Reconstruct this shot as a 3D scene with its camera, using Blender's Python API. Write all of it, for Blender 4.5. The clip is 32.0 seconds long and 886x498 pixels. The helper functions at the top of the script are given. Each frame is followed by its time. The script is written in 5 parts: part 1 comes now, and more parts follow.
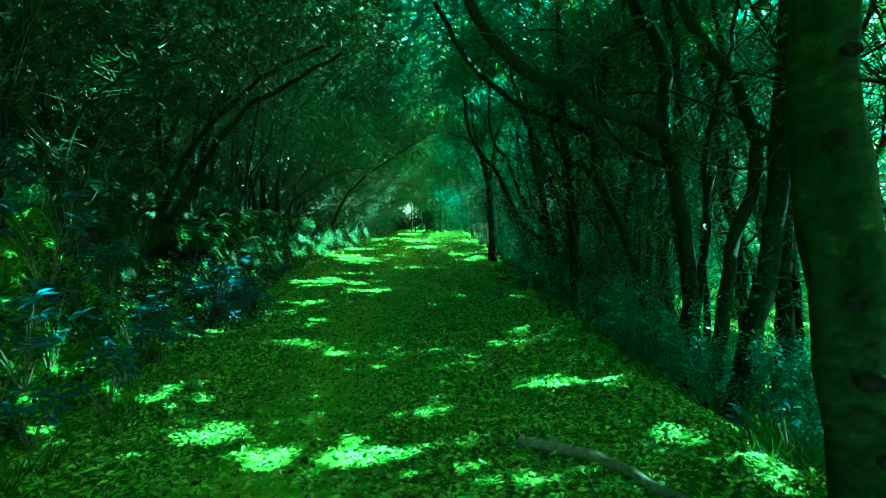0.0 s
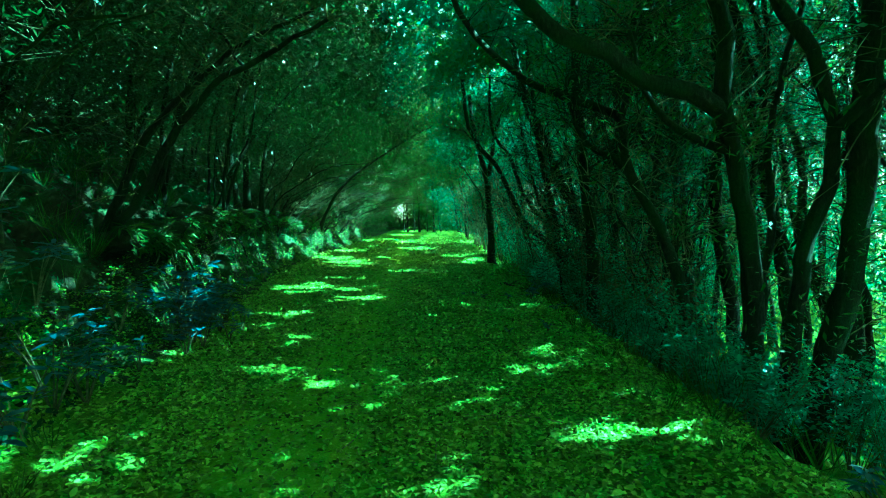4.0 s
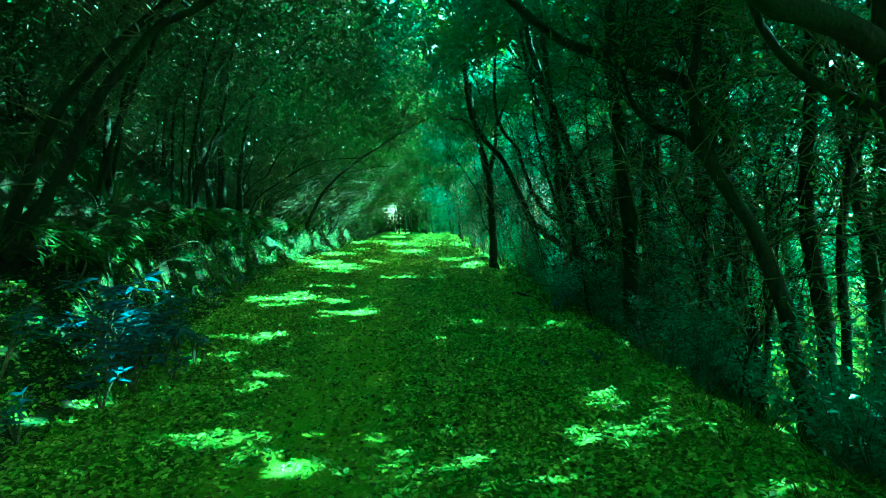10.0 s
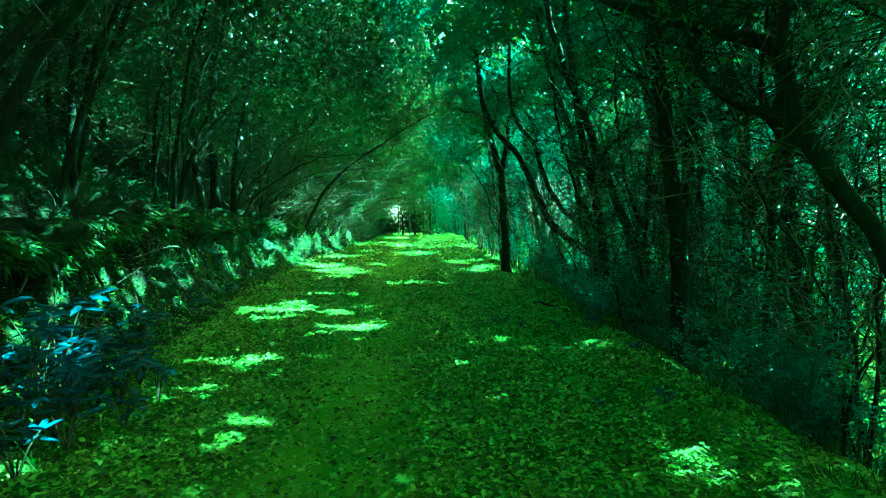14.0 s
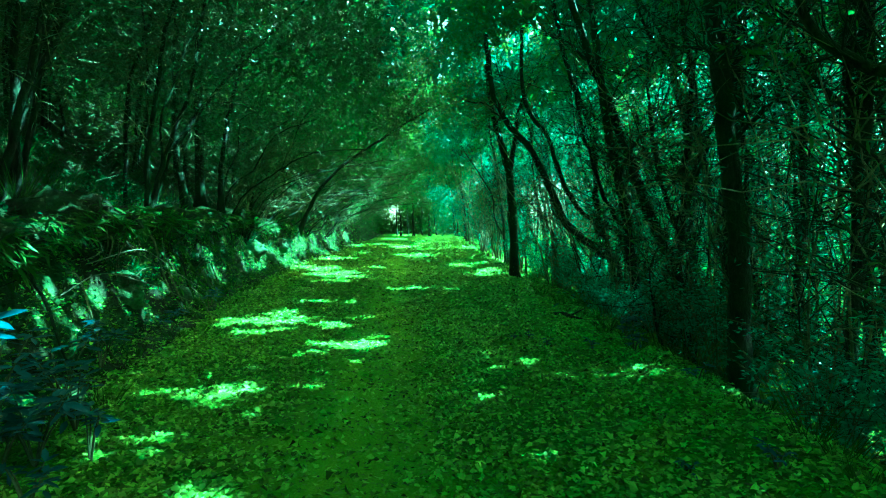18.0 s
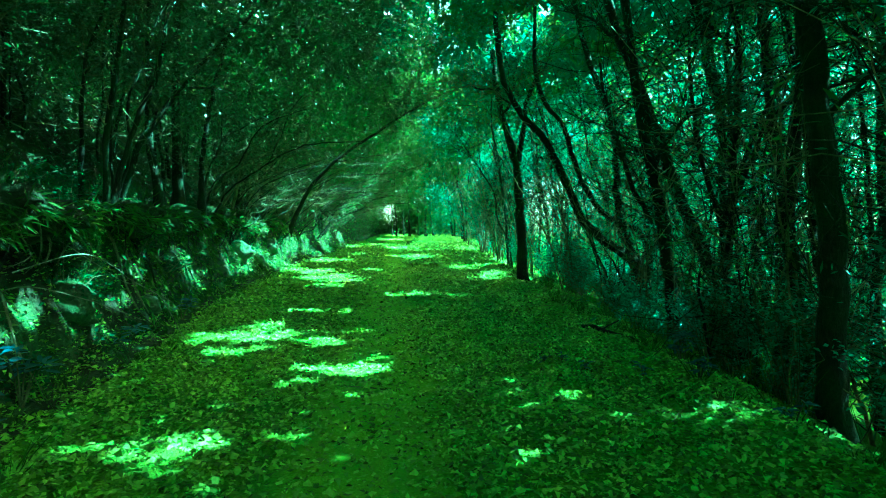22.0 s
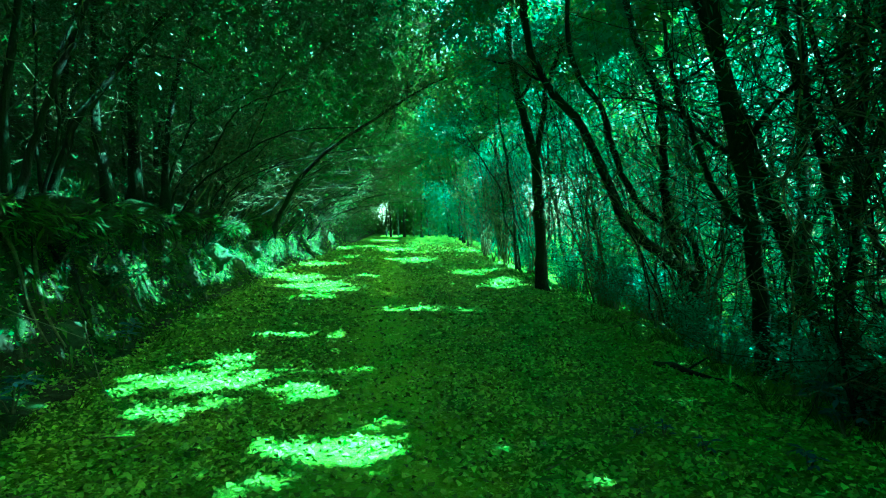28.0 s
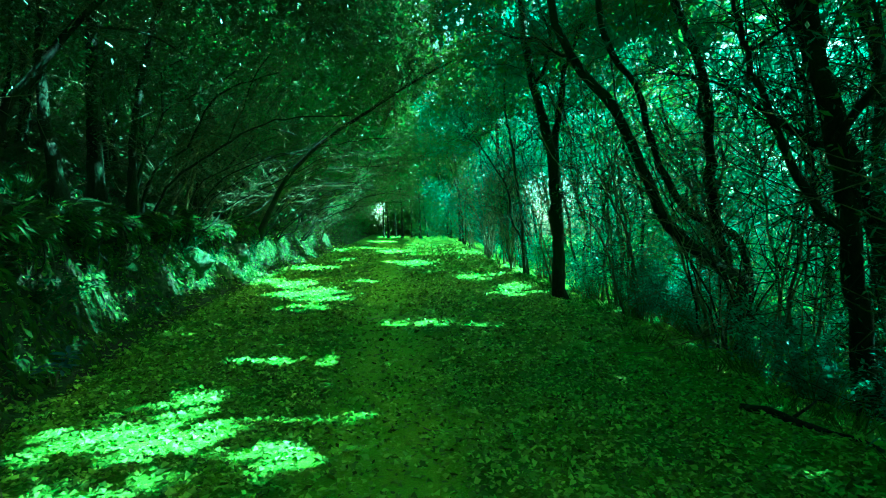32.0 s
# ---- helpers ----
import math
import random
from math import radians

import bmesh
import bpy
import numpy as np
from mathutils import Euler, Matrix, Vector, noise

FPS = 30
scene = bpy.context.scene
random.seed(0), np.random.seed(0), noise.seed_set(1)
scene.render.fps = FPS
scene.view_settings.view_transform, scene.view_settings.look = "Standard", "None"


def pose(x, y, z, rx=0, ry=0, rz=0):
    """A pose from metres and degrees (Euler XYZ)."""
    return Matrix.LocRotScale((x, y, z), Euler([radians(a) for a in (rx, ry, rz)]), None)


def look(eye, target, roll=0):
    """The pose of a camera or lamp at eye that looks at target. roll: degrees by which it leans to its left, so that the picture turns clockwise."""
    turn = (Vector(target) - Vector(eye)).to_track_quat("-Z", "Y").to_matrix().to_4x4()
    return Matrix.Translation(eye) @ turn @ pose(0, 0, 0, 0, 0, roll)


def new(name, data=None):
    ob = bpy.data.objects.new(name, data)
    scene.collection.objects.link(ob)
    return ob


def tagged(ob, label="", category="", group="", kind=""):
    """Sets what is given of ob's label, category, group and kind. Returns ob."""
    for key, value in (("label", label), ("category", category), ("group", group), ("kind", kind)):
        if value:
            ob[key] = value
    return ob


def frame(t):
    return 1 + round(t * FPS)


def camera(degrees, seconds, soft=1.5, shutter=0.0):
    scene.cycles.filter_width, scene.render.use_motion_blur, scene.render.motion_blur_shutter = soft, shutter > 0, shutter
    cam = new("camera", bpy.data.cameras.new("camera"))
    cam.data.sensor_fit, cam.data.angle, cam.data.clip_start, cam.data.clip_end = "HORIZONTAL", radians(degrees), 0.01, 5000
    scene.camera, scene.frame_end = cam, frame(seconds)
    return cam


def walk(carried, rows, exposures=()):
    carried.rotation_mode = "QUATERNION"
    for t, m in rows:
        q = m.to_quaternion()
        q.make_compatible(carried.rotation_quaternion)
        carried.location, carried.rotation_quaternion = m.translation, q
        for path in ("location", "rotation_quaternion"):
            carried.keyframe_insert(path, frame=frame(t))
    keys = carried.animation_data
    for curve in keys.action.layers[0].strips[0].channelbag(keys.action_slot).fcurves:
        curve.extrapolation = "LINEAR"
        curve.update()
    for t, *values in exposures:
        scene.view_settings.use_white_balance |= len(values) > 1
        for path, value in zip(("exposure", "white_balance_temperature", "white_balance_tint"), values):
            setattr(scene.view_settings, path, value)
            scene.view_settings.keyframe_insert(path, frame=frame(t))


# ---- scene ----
# A woodland track in a leafy tunnel: earth bank on one side, falling slope on the other.
cam = camera(75.3, 32.0, soft=1.1)
METRES, EYE, TILT, LEAN, TURN = 11.4, 1.6, -2.5, 0.0, 0.0
ROWS = [
    (0.0, 0.0, 0.0, 0.0, -0.0, 0.0, 0.0),
    (0.5, -0.0019, 0.0155, -0.0007, -0.14, 0.07, 0.01),
    (1.0, -0.0029, 0.0331, -0.0004, -0.2, 0.01, 0.08),
    (1.5, -0.0039, 0.0482, 0.0007, -0.25, -0.02, 0.14),
    (2.0, -0.0061, 0.0641, 0.0009, -0.28, 0.07, 0.09),
    (2.5, -0.0085, 0.0796, 0.0007, -0.34, 0.11, 0.08),
    (3.0, -0.0117, 0.0971, 0.0016, -0.47, 0.1, 0.06),
    (3.5, -0.0143, 0.112, 0.0029, -0.64, 0.05, 0.06),
    (5.5, -0.021, 0.171, 0.0052, -1.36, 0.13, 0.17),
    (6.0, -0.0232, 0.1857, 0.0054, -1.38, 0.16, 0.15),
    (6.5, -0.0261, 0.2002, 0.005, -1.43, 0.16, 0.14),
    (7.0, -0.0292, 0.2153, 0.0061, -1.57, 0.21, 0.09),
    (7.5, -0.0315, 0.2284, 0.0074, -1.71, 0.23, 0.09),
    (8.0, -0.0339, 0.243, 0.0074, -1.89, 0.27, 0.16),
    (8.5, -0.0349, 0.2582, 0.0064, -1.91, 0.23, 0.18),
    (9.0, -0.0356, 0.2739, 0.0074, -1.94, 0.16, 0.25),
    (9.5, -0.037, 0.2881, 0.0083, -1.94, 0.17, 0.27),
    (10.0, -0.0389, 0.3032, 0.0085, -1.88, 0.24, 0.2),
    (10.5, -0.0417, 0.3186, 0.0084, -1.88, 0.24, 0.23),
    (11.0, -0.0455, 0.3347, 0.0104, -1.89, 0.19, 0.13),
    (11.5, -0.048, 0.3479, 0.0121, -1.88, 0.23, 0.17),
    (12.0, -0.0501, 0.3624, 0.0124, -1.87, 0.26, 0.2),
    (12.5, -0.0507, 0.3767, 0.0126, -1.81, 0.25, 0.26),
    (13.0, -0.0512, 0.3919, 0.0146, -1.74, 0.25, 0.3),
    (13.5, -0.0521, 0.4043, 0.016, -1.65, 0.26, 0.3),
    (14.0, -0.0535, 0.4185, 0.0157, -1.63, 0.28, 0.33),
    (14.5, -0.056, 0.4331, 0.0155, -1.65, 0.28, 0.31),
    (16.5, -0.0657, 0.4906, 0.0178, -1.9, 0.29, 0.13),
    (17.0, -0.0664, 0.5062, 0.0196, -1.93, 0.29, 0.2),
    (17.5, -0.0676, 0.5193, 0.0204, -1.95, 0.33, 0.2),
    (18.0, -0.0693, 0.5335, 0.0204, -1.94, 0.38, 0.19),
    (18.5, -0.0729, 0.5484, 0.0205, -2.02, 0.34, 0.16),
    (19.0, -0.0766, 0.5648, 0.022, -2.12, 0.27, 0.08),
    (19.5, -0.0794, 0.5787, 0.0232, -2.25, 0.27, 0.05),
    (20.0, -0.0817, 0.5941, 0.023, -2.41, 0.34, 0.08),
    (20.5, -0.0829, 0.6092, 0.0233, -2.45, 0.34, 0.15),
    (21.0, -0.0834, 0.6261, 0.0243, -2.47, 0.28, 0.3),
    (21.5, -0.0843, 0.6403, 0.0252, -2.5, 0.28, 0.3),
    (22.0, -0.0856, 0.6564, 0.0246, -2.53, 0.39, 0.27),
    (22.5, -0.0884, 0.6724, 0.025, -2.65, 0.36, 0.21),
    (23.0, -0.0916, 0.6901, 0.0265, -2.75, 0.25, 0.12),
    (23.5, -0.0934, 0.7057, 0.0274, -2.86, 0.3, 0.13),
    (24.0, -0.0944, 0.7228, 0.0276, -2.96, 0.3, 0.21),
    (24.5, -0.0949, 0.7392, 0.0284, -2.97, 0.3, 0.23),
    (25.0, -0.0952, 0.7573, 0.0303, -2.97, 0.21, 0.34),
    (25.5, -0.0966, 0.7733, 0.0309, -3.0, 0.26, 0.31),
    (27.5, -0.1081, 0.837, 0.0361, -3.25, 0.42, 0.12),
    (28.0, -0.1091, 0.8546, 0.036, -3.3, 0.41, 0.15),
    (28.5, -0.1098, 0.8717, 0.0377, -3.29, 0.32, 0.17),
    (29.0, -0.1106, 0.8889, 0.0394, -3.32, 0.34, 0.22),
    (29.5, -0.1124, 0.9047, 0.0398, -3.38, 0.46, 0.18),
    (30.0, -0.1147, 0.923, 0.04, -3.44, 0.39, 0.09),
    (30.5, -0.118, 0.9389, 0.0426, -3.48, 0.35, 0.1),
    (31.0, -0.1203, 0.9551, 0.0439, -3.55, 0.4, 0.21),
    (31.5, -0.1208, 0.9708, 0.0433, -3.63, 0.41, 0.28),
    (32.0, -0.1198, 0.9887, 0.0441, -3.62, 0.43, 0.41),
]
walk(cam, [(t, pose(0, 0, EYE, TILT, LEAN, TURN) @ pose(METRES * x, METRES * y, METRES * z, 90 + pitch, roll, yaw)) for t, x, y, z, yaw, pitch, roll in ROWS],
     exposures=[(0.0, 3.68, 6150, -97.2), (7.0, 3.77, 6150, -97.2), (13.0, 4.1, 6150, -97.2), (21.0, 4.15, 6150, -97.2), (27.0, 3.9, 6150, -97.2), (32.0, 3.57, 6150, -97.2)])

# ---- light ----
SUN = Vector((0.60, 0.12, 0.79)).normalized()
world = bpy.data.worlds.new("sky")
scene.world = world
world.use_nodes = True
wn = world.node_tree
sky = wn.nodes.new("ShaderNodeTexSky")
sky.sky_type, sky.sun_disc = "NISHITA", False
sky.air_density, sky.dust_density, sky.ozone_density = 0.5, 2.5, 0.0
sky.sun_elevation, sky.sun_rotation = math.asin(SUN.z), math.atan2(SUN.x, SUN.y)
wn.nodes["Background"].inputs["Strength"].default_value = 0.13
wn.links.new(sky.outputs[0], wn.nodes["Background"].inputs["Color"])
sun = new("sun", bpy.data.lights.new("sun", "SUN"))
sun.data.energy, sun.data.angle, sun.data.color = 3.9, radians(0.6), (0.67, 1.0, 1.45)
sun.matrix_world = look(Vector((0, 0, 30)) + SUN, (0, 0, 30))


# ---- materials ----
def nodes_of(name):
    m = bpy.data.materials.new(name)
    m.use_nodes = True
    nt = m.node_tree
    return m, nt, nt.nodes["Principled BSDF"]


def ramp(nt, fac, stops):
    r = nt.nodes.new("ShaderNodeValToRGB")
    while len(r.color_ramp.elements) < len(stops):
        r.color_ramp.elements.new(0.5)
    for e, (p, c) in zip(r.color_ramp.elements, stops):
        e.position, e.color = p, (*c, 1)
    nt.links.new(fac, r.inputs["Fac"])
    return r.outputs["Color"]


def noise_tex(nt, scale, detail=4, rough=0.6, stretch=None):
    n = nt.nodes.new("ShaderNodeTexNoise")
    n.inputs["Scale"].default_value, n.inputs["Detail"].default_value, n.inputs["Roughness"].default_value = scale, detail, rough
    g = nt.nodes.new("ShaderNodeNewGeometry")
    if stretch:
        mp = nt.nodes.new("ShaderNodeMapping")
        mp.inputs["Scale"].default_value = stretch
        nt.links.new(g.outputs["Position"], mp.inputs["Vector"])
        nt.links.new(mp.outputs[0], n.inputs["Vector"])
    else:
        nt.links.new(g.outputs["Position"], n.inputs["Vector"])
    return n.outputs["Fac"]


def mixed(nt, fac, a, b, kind="MIX"):
    m = nt.nodes.new("ShaderNodeMix")
    m.data_type, m.blend_type = "RGBA", kind
    if isinstance(fac, float):
        m.inputs["Factor"].default_value = fac
    else:
        nt.links.new(fac, m.inputs["Factor"])
    nt.links.new(a, m.inputs["A"])
    nt.links.new(b, m.inputs["B"])
    return m.outputs["Result"]


def bumped(nt, bsdf, height, strength, distance):
    b = nt.nodes.new("ShaderNodeBump")
    b.inputs["Strength"].default_value, b.inputs["Distance"].default_value = strength, distance
    nt.links.new(height, b.inputs["Height"])
    nt.links.new(b.outputs[0], bsdf.inputs["Normal"])


def rough_stuff(name, fine, coarse, scale, stops, patches, rough=0.85, bump=0.6, depth=0.02, stretch=None):
    """Matt ground, bark or rock: a fine grain of colours, with larger patches of another over it."""
    m, nt, b = nodes_of(name)
    f = noise_tex(nt, scale, 6, 0.65, stretch)
    c = noise_tex(nt, coarse, 3, 0.55)
    base = ramp(nt, f, stops)
    mask = ramp(nt, c, [(0.42, (0, 0, 0)), (0.62, (1, 1, 1))])
    over = ramp(nt, noise_tex(nt, fine, 4, 0.7), patches)
    nt.links.new(mixed(nt, mask, base, over), b.inputs["Base Color"])
    b.inputs["Roughness"].default_value = rough
    b.inputs["Specular IOR Level"].default_value = 0.3
    bumped(nt, b, f, bump, depth)
    return m


def leaf_stuff(name, dark, light, through_colour, gloss=0.45, amount=0.45, spec=0.5, top=2.3):
    """A leaf: each blade of its own shade, letting some light through."""
    m, nt, b = nodes_of(name)
    g = nt.nodes.new("ShaderNodeNewGeometry")
    isl = g.outputs["Random Per Island"]
    col = ramp(nt, isl, [(0.0, dark), (0.7, light), (1.0, tuple(top * v for v in light))])
    blot = ramp(nt, noise_tex(nt, 35, 3), [(0.3, (0.7, 0.7, 0.65)), (0.7, (1.1, 1.1, 1.1))])
    col = mixed(nt, 1.0, col, blot, "MULTIPLY")
    nt.links.new(col, b.inputs["Base Color"])
    b.inputs["Roughness"].default_value, b.inputs["Specular IOR Level"].default_value = gloss, spec
    tr = nt.nodes.new("ShaderNodeBsdfTranslucent")
    tr.inputs["Color"].default_value = (*through_colour, 1)
    mx = nt.nodes.new("ShaderNodeMixShader")
    mx.inputs["Fac"].default_value = amount
    nt.links.new(b.outputs[0], mx.inputs[1])
    nt.links.new(tr.outputs[0], mx.inputs[2])
    nt.links.new(mx.outputs[0], nt.nodes["Material Output"].inputs["Surface"])
    return m


M_GROUND = rough_stuff("forest_floor", 60, 0.9, 45, [(0.3, (0.065, 0.085, 0.007)), (0.5, (0.21, 0.28, 0.02)), (0.72, (0.40, 0.52, 0.05))],
                       [(0.3, (0.045, 0.07, 0.006)), (0.7, (0.2, 0.3, 0.02))], bump=0.9, depth=0.03)


def worn_sunlit_strip(m):
    """Lays a trodden strip of bare packed earth along the middle of the track, its colour raised to stand for soft
    sunlight there.
    """
    nt = m.node_tree
    b = nt.nodes["Principled BSDF"]
    old = b.inputs["Base Color"].links[0].from_socket
    g = nt.nodes.new("ShaderNodeNewGeometry")
    sep = nt.nodes.new("ShaderNodeSeparateXYZ")
    nt.links.new(g.outputs["Position"], sep.inputs[0])

    def maths(kind, a, c):
        n = nt.nodes.new("ShaderNodeMath")
        n.operation = kind
        for s, v in zip(n.inputs, (a, c)):
            if isinstance(v, (int, float)):
                s.default_value = v
            else:
                nt.links.new(v, s)
        return n.outputs[0]
    line = maths("ADD", maths("ADD", sep.outputs["X"], 0.95), maths("MULTIPLY", sep.outputs["Y"], 0.035))
    off = maths("ABSOLUTE", maths("ADD", line, maths("MULTIPLY", maths("SUBTRACT", noise_tex(nt, 1.1, 4, 0.7), 0.5), 1.3)), 0)
    mask = ramp(nt, off, [(0.3, (1, 1, 1)), (0.75, (0, 0, 0))])
    earth = ramp(nt, noise_tex(nt, 60, 6, 0.75), [(0.35, (0.21, 0.28, 0.02)), (0.68, (0.42, 0.56, 0.05))])
    nt.links.new(mixed(nt, mask, old, earth), b.inputs["Base Color"])


worn_sunlit_strip(M_GROUND)
M_BANK = rough_stuff("mossy_earth", 30, 1.6, 9, [(0.3, (0.012, 0.01, 0.005)), (0.55, (0.03, 0.028, 0.012)), (0.8, (0.09, 0.085, 0.04))],
                     [(0.3, (0.016, 0.03, 0.006)), (0.7, (0.07, 0.10, 0.022))], bump=1.0, depth=0.08)
M_ROCK = rough_stuff("mossy_rock", 22, 2.6, 7, [(0.3, (0.025, 0.03, 0.016)), (0.55, (0.08, 0.095, 0.05)), (0.8, (0.2, 0.21, 0.14))],
                     [(0.3, (0.03, 0.05, 0.015)), (0.7, (0.11, 0.15, 0.04))], bump=1.0, depth=0.06)
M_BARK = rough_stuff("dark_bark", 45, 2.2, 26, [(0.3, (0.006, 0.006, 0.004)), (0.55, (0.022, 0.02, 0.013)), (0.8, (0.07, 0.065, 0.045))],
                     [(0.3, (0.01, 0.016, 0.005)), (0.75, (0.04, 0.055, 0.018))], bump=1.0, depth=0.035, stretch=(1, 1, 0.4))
M_PALE = rough_stuff("smooth_grey_bark", 26, 3.0, 9, [(0.35, (0.015, 0.018, 0.006)), (0.6, (0.06, 0.07, 0.025)), (0.8, (0.2, 0.21, 0.1))],
                     [(0.35, (0.008, 0.014, 0.003)), (0.7, (0.045, 0.065, 0.015))], bump=0.8, depth=0.012, stretch=(1, 1, 1.6))
M_KNOT = rough_stuff("knot_bark", 40, 5, 30, [(0.3, (0.006, 0.005, 0.004)), (0.7, (0.025, 0.022, 0.016))], [(0.3, (0.01, 0.01, 0.006)), (0.7, (0.03, 0.03, 0.018))])
M_TWIG = rough_stuff("twig_bark", 40, 3.0, 20, [(0.3, (0.06, 0.05, 0.025)), (0.7, (0.28, 0.25, 0.15))],
                     [(0.3, (0.035, 0.04, 0.015)), (0.7, (0.10, 0.11, 0.045))])
M_DEAD = rough_stuff("dead_wood", 40, 4.0, 30, [(0.3, (0.10, 0.085, 0.06)), (0.7, (0.34, 0.30, 0.23))],
                     [(0.3, (0.07, 0.07, 0.04)), (0.7, (0.2, 0.2, 0.12))])
M_LEAF = leaf_stuff("canopy_leaf", (0.03, 0.045, 0.008), (0.075, 0.10, 0.022), (0.14, 0.21, 0.045))
M_TEAL = leaf_stuff("hazel_leaf", (0.022, 0.05, 0.028), (0.06, 0.12, 0.08), (0.09, 0.245, 0.15), 0.42)
# A darker canopy leaf: shade in the bank-side crowns is put into its colour.
M_LEAF_SHADED = leaf_stuff("shaded_canopy_leaf", (0.015, 0.022, 0.006), (0.042, 0.06, 0.018), (0.09, 0.14, 0.035), 0.3, 0.22, 0.5)
M_UNDER = leaf_stuff("undergrowth_leaf", (0.035, 0.085, 0.06), (0.12, 0.25, 0.18), (0.12, 0.33, 0.21), 0.28)
# The blue is the sky's reflection on the leaves, painted into their base colour.
M_SHINY = leaf_stuff("glossy_skylit_leaf", (0.025, 0.05, 0.075), (0.055, 0.10, 0.17), (0.06, 0.13, 0.14), 0.38, 0.2, 0.5)
M_LITTER = leaf_stuff("fallen_leaf", (0.06, 0.08, 0.008), (0.47, 0.60, 0.10), (0.17, 0.19, 0.02), 0.6, 0.1, 0.3, 1.35)
M_IVY = leaf_stuff("ivy_leaf", (0.012, 0.03, 0.008), (0.035, 0.075, 0.02), (0.05, 0.13, 0.03), 0.6, 0.3, 0.25)
M_GRASS = leaf_stuff("grass_blade", (0.03, 0.05, 0.008), (0.09, 0.12, 0.02), (0.13, 0.2, 0.03), 0.6, 0.35, 0.25)

# ---- meshes ----
RNG = np.random.default_rng(7)


def mesh_of(name, verts, faces, material, smooth=False):
    """A mesh from arrays: verts n x 3, faces m x k."""
    me = bpy.data.meshes.new(name)
    verts, faces = np.asarray(verts, np.float32), np.asarray(faces, np.int32)
    k = faces.shape[1]
    me.vertices.add(len(verts)), me.loops.add(faces.size), me.polygons.add(len(faces))
    me.vertices.foreach_set("co", verts.ravel())
    me.loops.foreach_set("vertex_index", faces.ravel())
    me.polygons.foreach_set("loop_start", np.arange(0, faces.size, k, dtype=np.int32))
    if smooth:
        me.polygons.foreach_set("use_smooth", np.ones(len(faces), bool))
    me.materials.append(material)
    me.update(calc_edges=True)
    me.validate()
    return me


def part(name, mesh, parent, label="", kind=""):
    ob = new(name, mesh)
    if parent is not None:
        ob.parent = parent
        ob.matrix_parent_inverse = parent.matrix_basis.inverted()
    return tagged(ob, label=label, kind=kind)


def unit(v):
    return v / np.maximum(np.linalg.norm(v, axis=-1, keepdims=True), 1e-9)


def smooth_line(points, step):
    """A Catmull-Rom line through the points, with a knot about every step metres."""
    p = np.asarray(points, float)
    p = np.vstack([2 * p[0] - p[1], p, 2 * p[-1] - p[-2]])
    out = []
    for a, b, c, d in zip(p, p[1:], p[2:], p[3:]):
        n = max(2, int(np.linalg.norm(c - b) / step))
        s = np.linspace(0, 1, n, endpoint=False)[:, None]
        out.append(0.5 * (2 * b + (c - a) * s + (2 * a - 5 * b + 4 * c - d) * s ** 2 + (3 * b - 3 * c + d - a) * s ** 3))
    return np.vstack([*out, p[-2:-1]])


def tube(line, radii, sides=8, rough=0.0, rng=RNG):
    """Vertices and quads of a tube along a line, with uneven girth."""
    line = np.asarray(line, float)
    n = len(line)
    t = unit(np.gradient(line, axis=0))
    ref = np.where(np.abs(t[:, 2:3]) < 0.9, [[0, 0, 1.0]], [[1.0, 0, 0]])
    ref = np.broadcast_to(ref[n // 2], t.shape)
    u = unit(np.cross(t, ref))
    v = np.cross(t, u)
    a = np.linspace(0, 2 * np.pi, sides, endpoint=False)
    r = np.asarray(radii, float)[:, None] * (1 + rough * rng.standard_normal((n, sides)))
    if rough:
        lob = rng.uniform(0, 6.28, 2)
        r = r * (1 + 1.6 * rough * (np.sin(2 * a + lob[0])[None] + np.sin(3 * a + lob[1] + np.arange(n)[:, None] * 0.25)))
    ring = line[:, None] + r[..., None] * (np.cos(a)[None, :, None] * u[:, None] + np.sin(a)[None, :, None] * v[:, None])
    i = np.arange((n - 1) * sides).reshape(n - 1, sides)
    j = np.roll(i, -1, axis=1)
    return ring.reshape(-1, 3), np.stack([i, j, j + sides, i + sides], -1).reshape(-1, 4)


def joined(pieces):
    vs, fs, k = [], [], 0
    for v, f in pieces:
        vs.append(v), fs.append(f + k)
        k += len(v)
    return np.vstack(vs), np.vstack(fs)


def blades(pos, along, up, length, width, curl=0.15, full=False):
    """Leaves: one kinked blade at each place. full: six-cornered blades, otherwise four-cornered."""
    n = len(pos)
    along = unit(along)
    side = unit(np.cross(along, up))
    nor = np.cross(side, along)
    length, width = np.broadcast_to(length, n)[:, None], np.broadcast_to(width, n)[:, None]
    curl = np.broadcast_to(curl, n)[:, None]
    if full:
        rows = [(0, 0, 0), (0.3, 0.42, 0.6), (0.7, 0.36, 0.5), (1, 0, -0.6), (0.7, -0.36, 0.5), (0.3, -0.42, 0.6)]
        cut = [(0, 1, 2, 3), (0, 3, 4, 5)]
    else:
        rows = [(0, 0, 0), (0.45, 0.5, 0.7), (1, 0, -0.5), (0.45, -0.5, 0.7)]
        cut = [(0, 1, 2, 3)]
    v = np.stack([pos + along * (a * length) + side * (b * width) + nor * (c * curl * width) for a, b, c in rows], 1)
    k = len(rows)
    f = (np.arange(n)[:, None, None] * k + np.array(cut)[None]).reshape(-1, 4)
    return v.reshape(-1, 3), f


def scatter_dirs(n, rng, flat=0.5):
    d = rng.standard_normal((n, 3))
    d[:, 2] *= flat
    return unit(d)


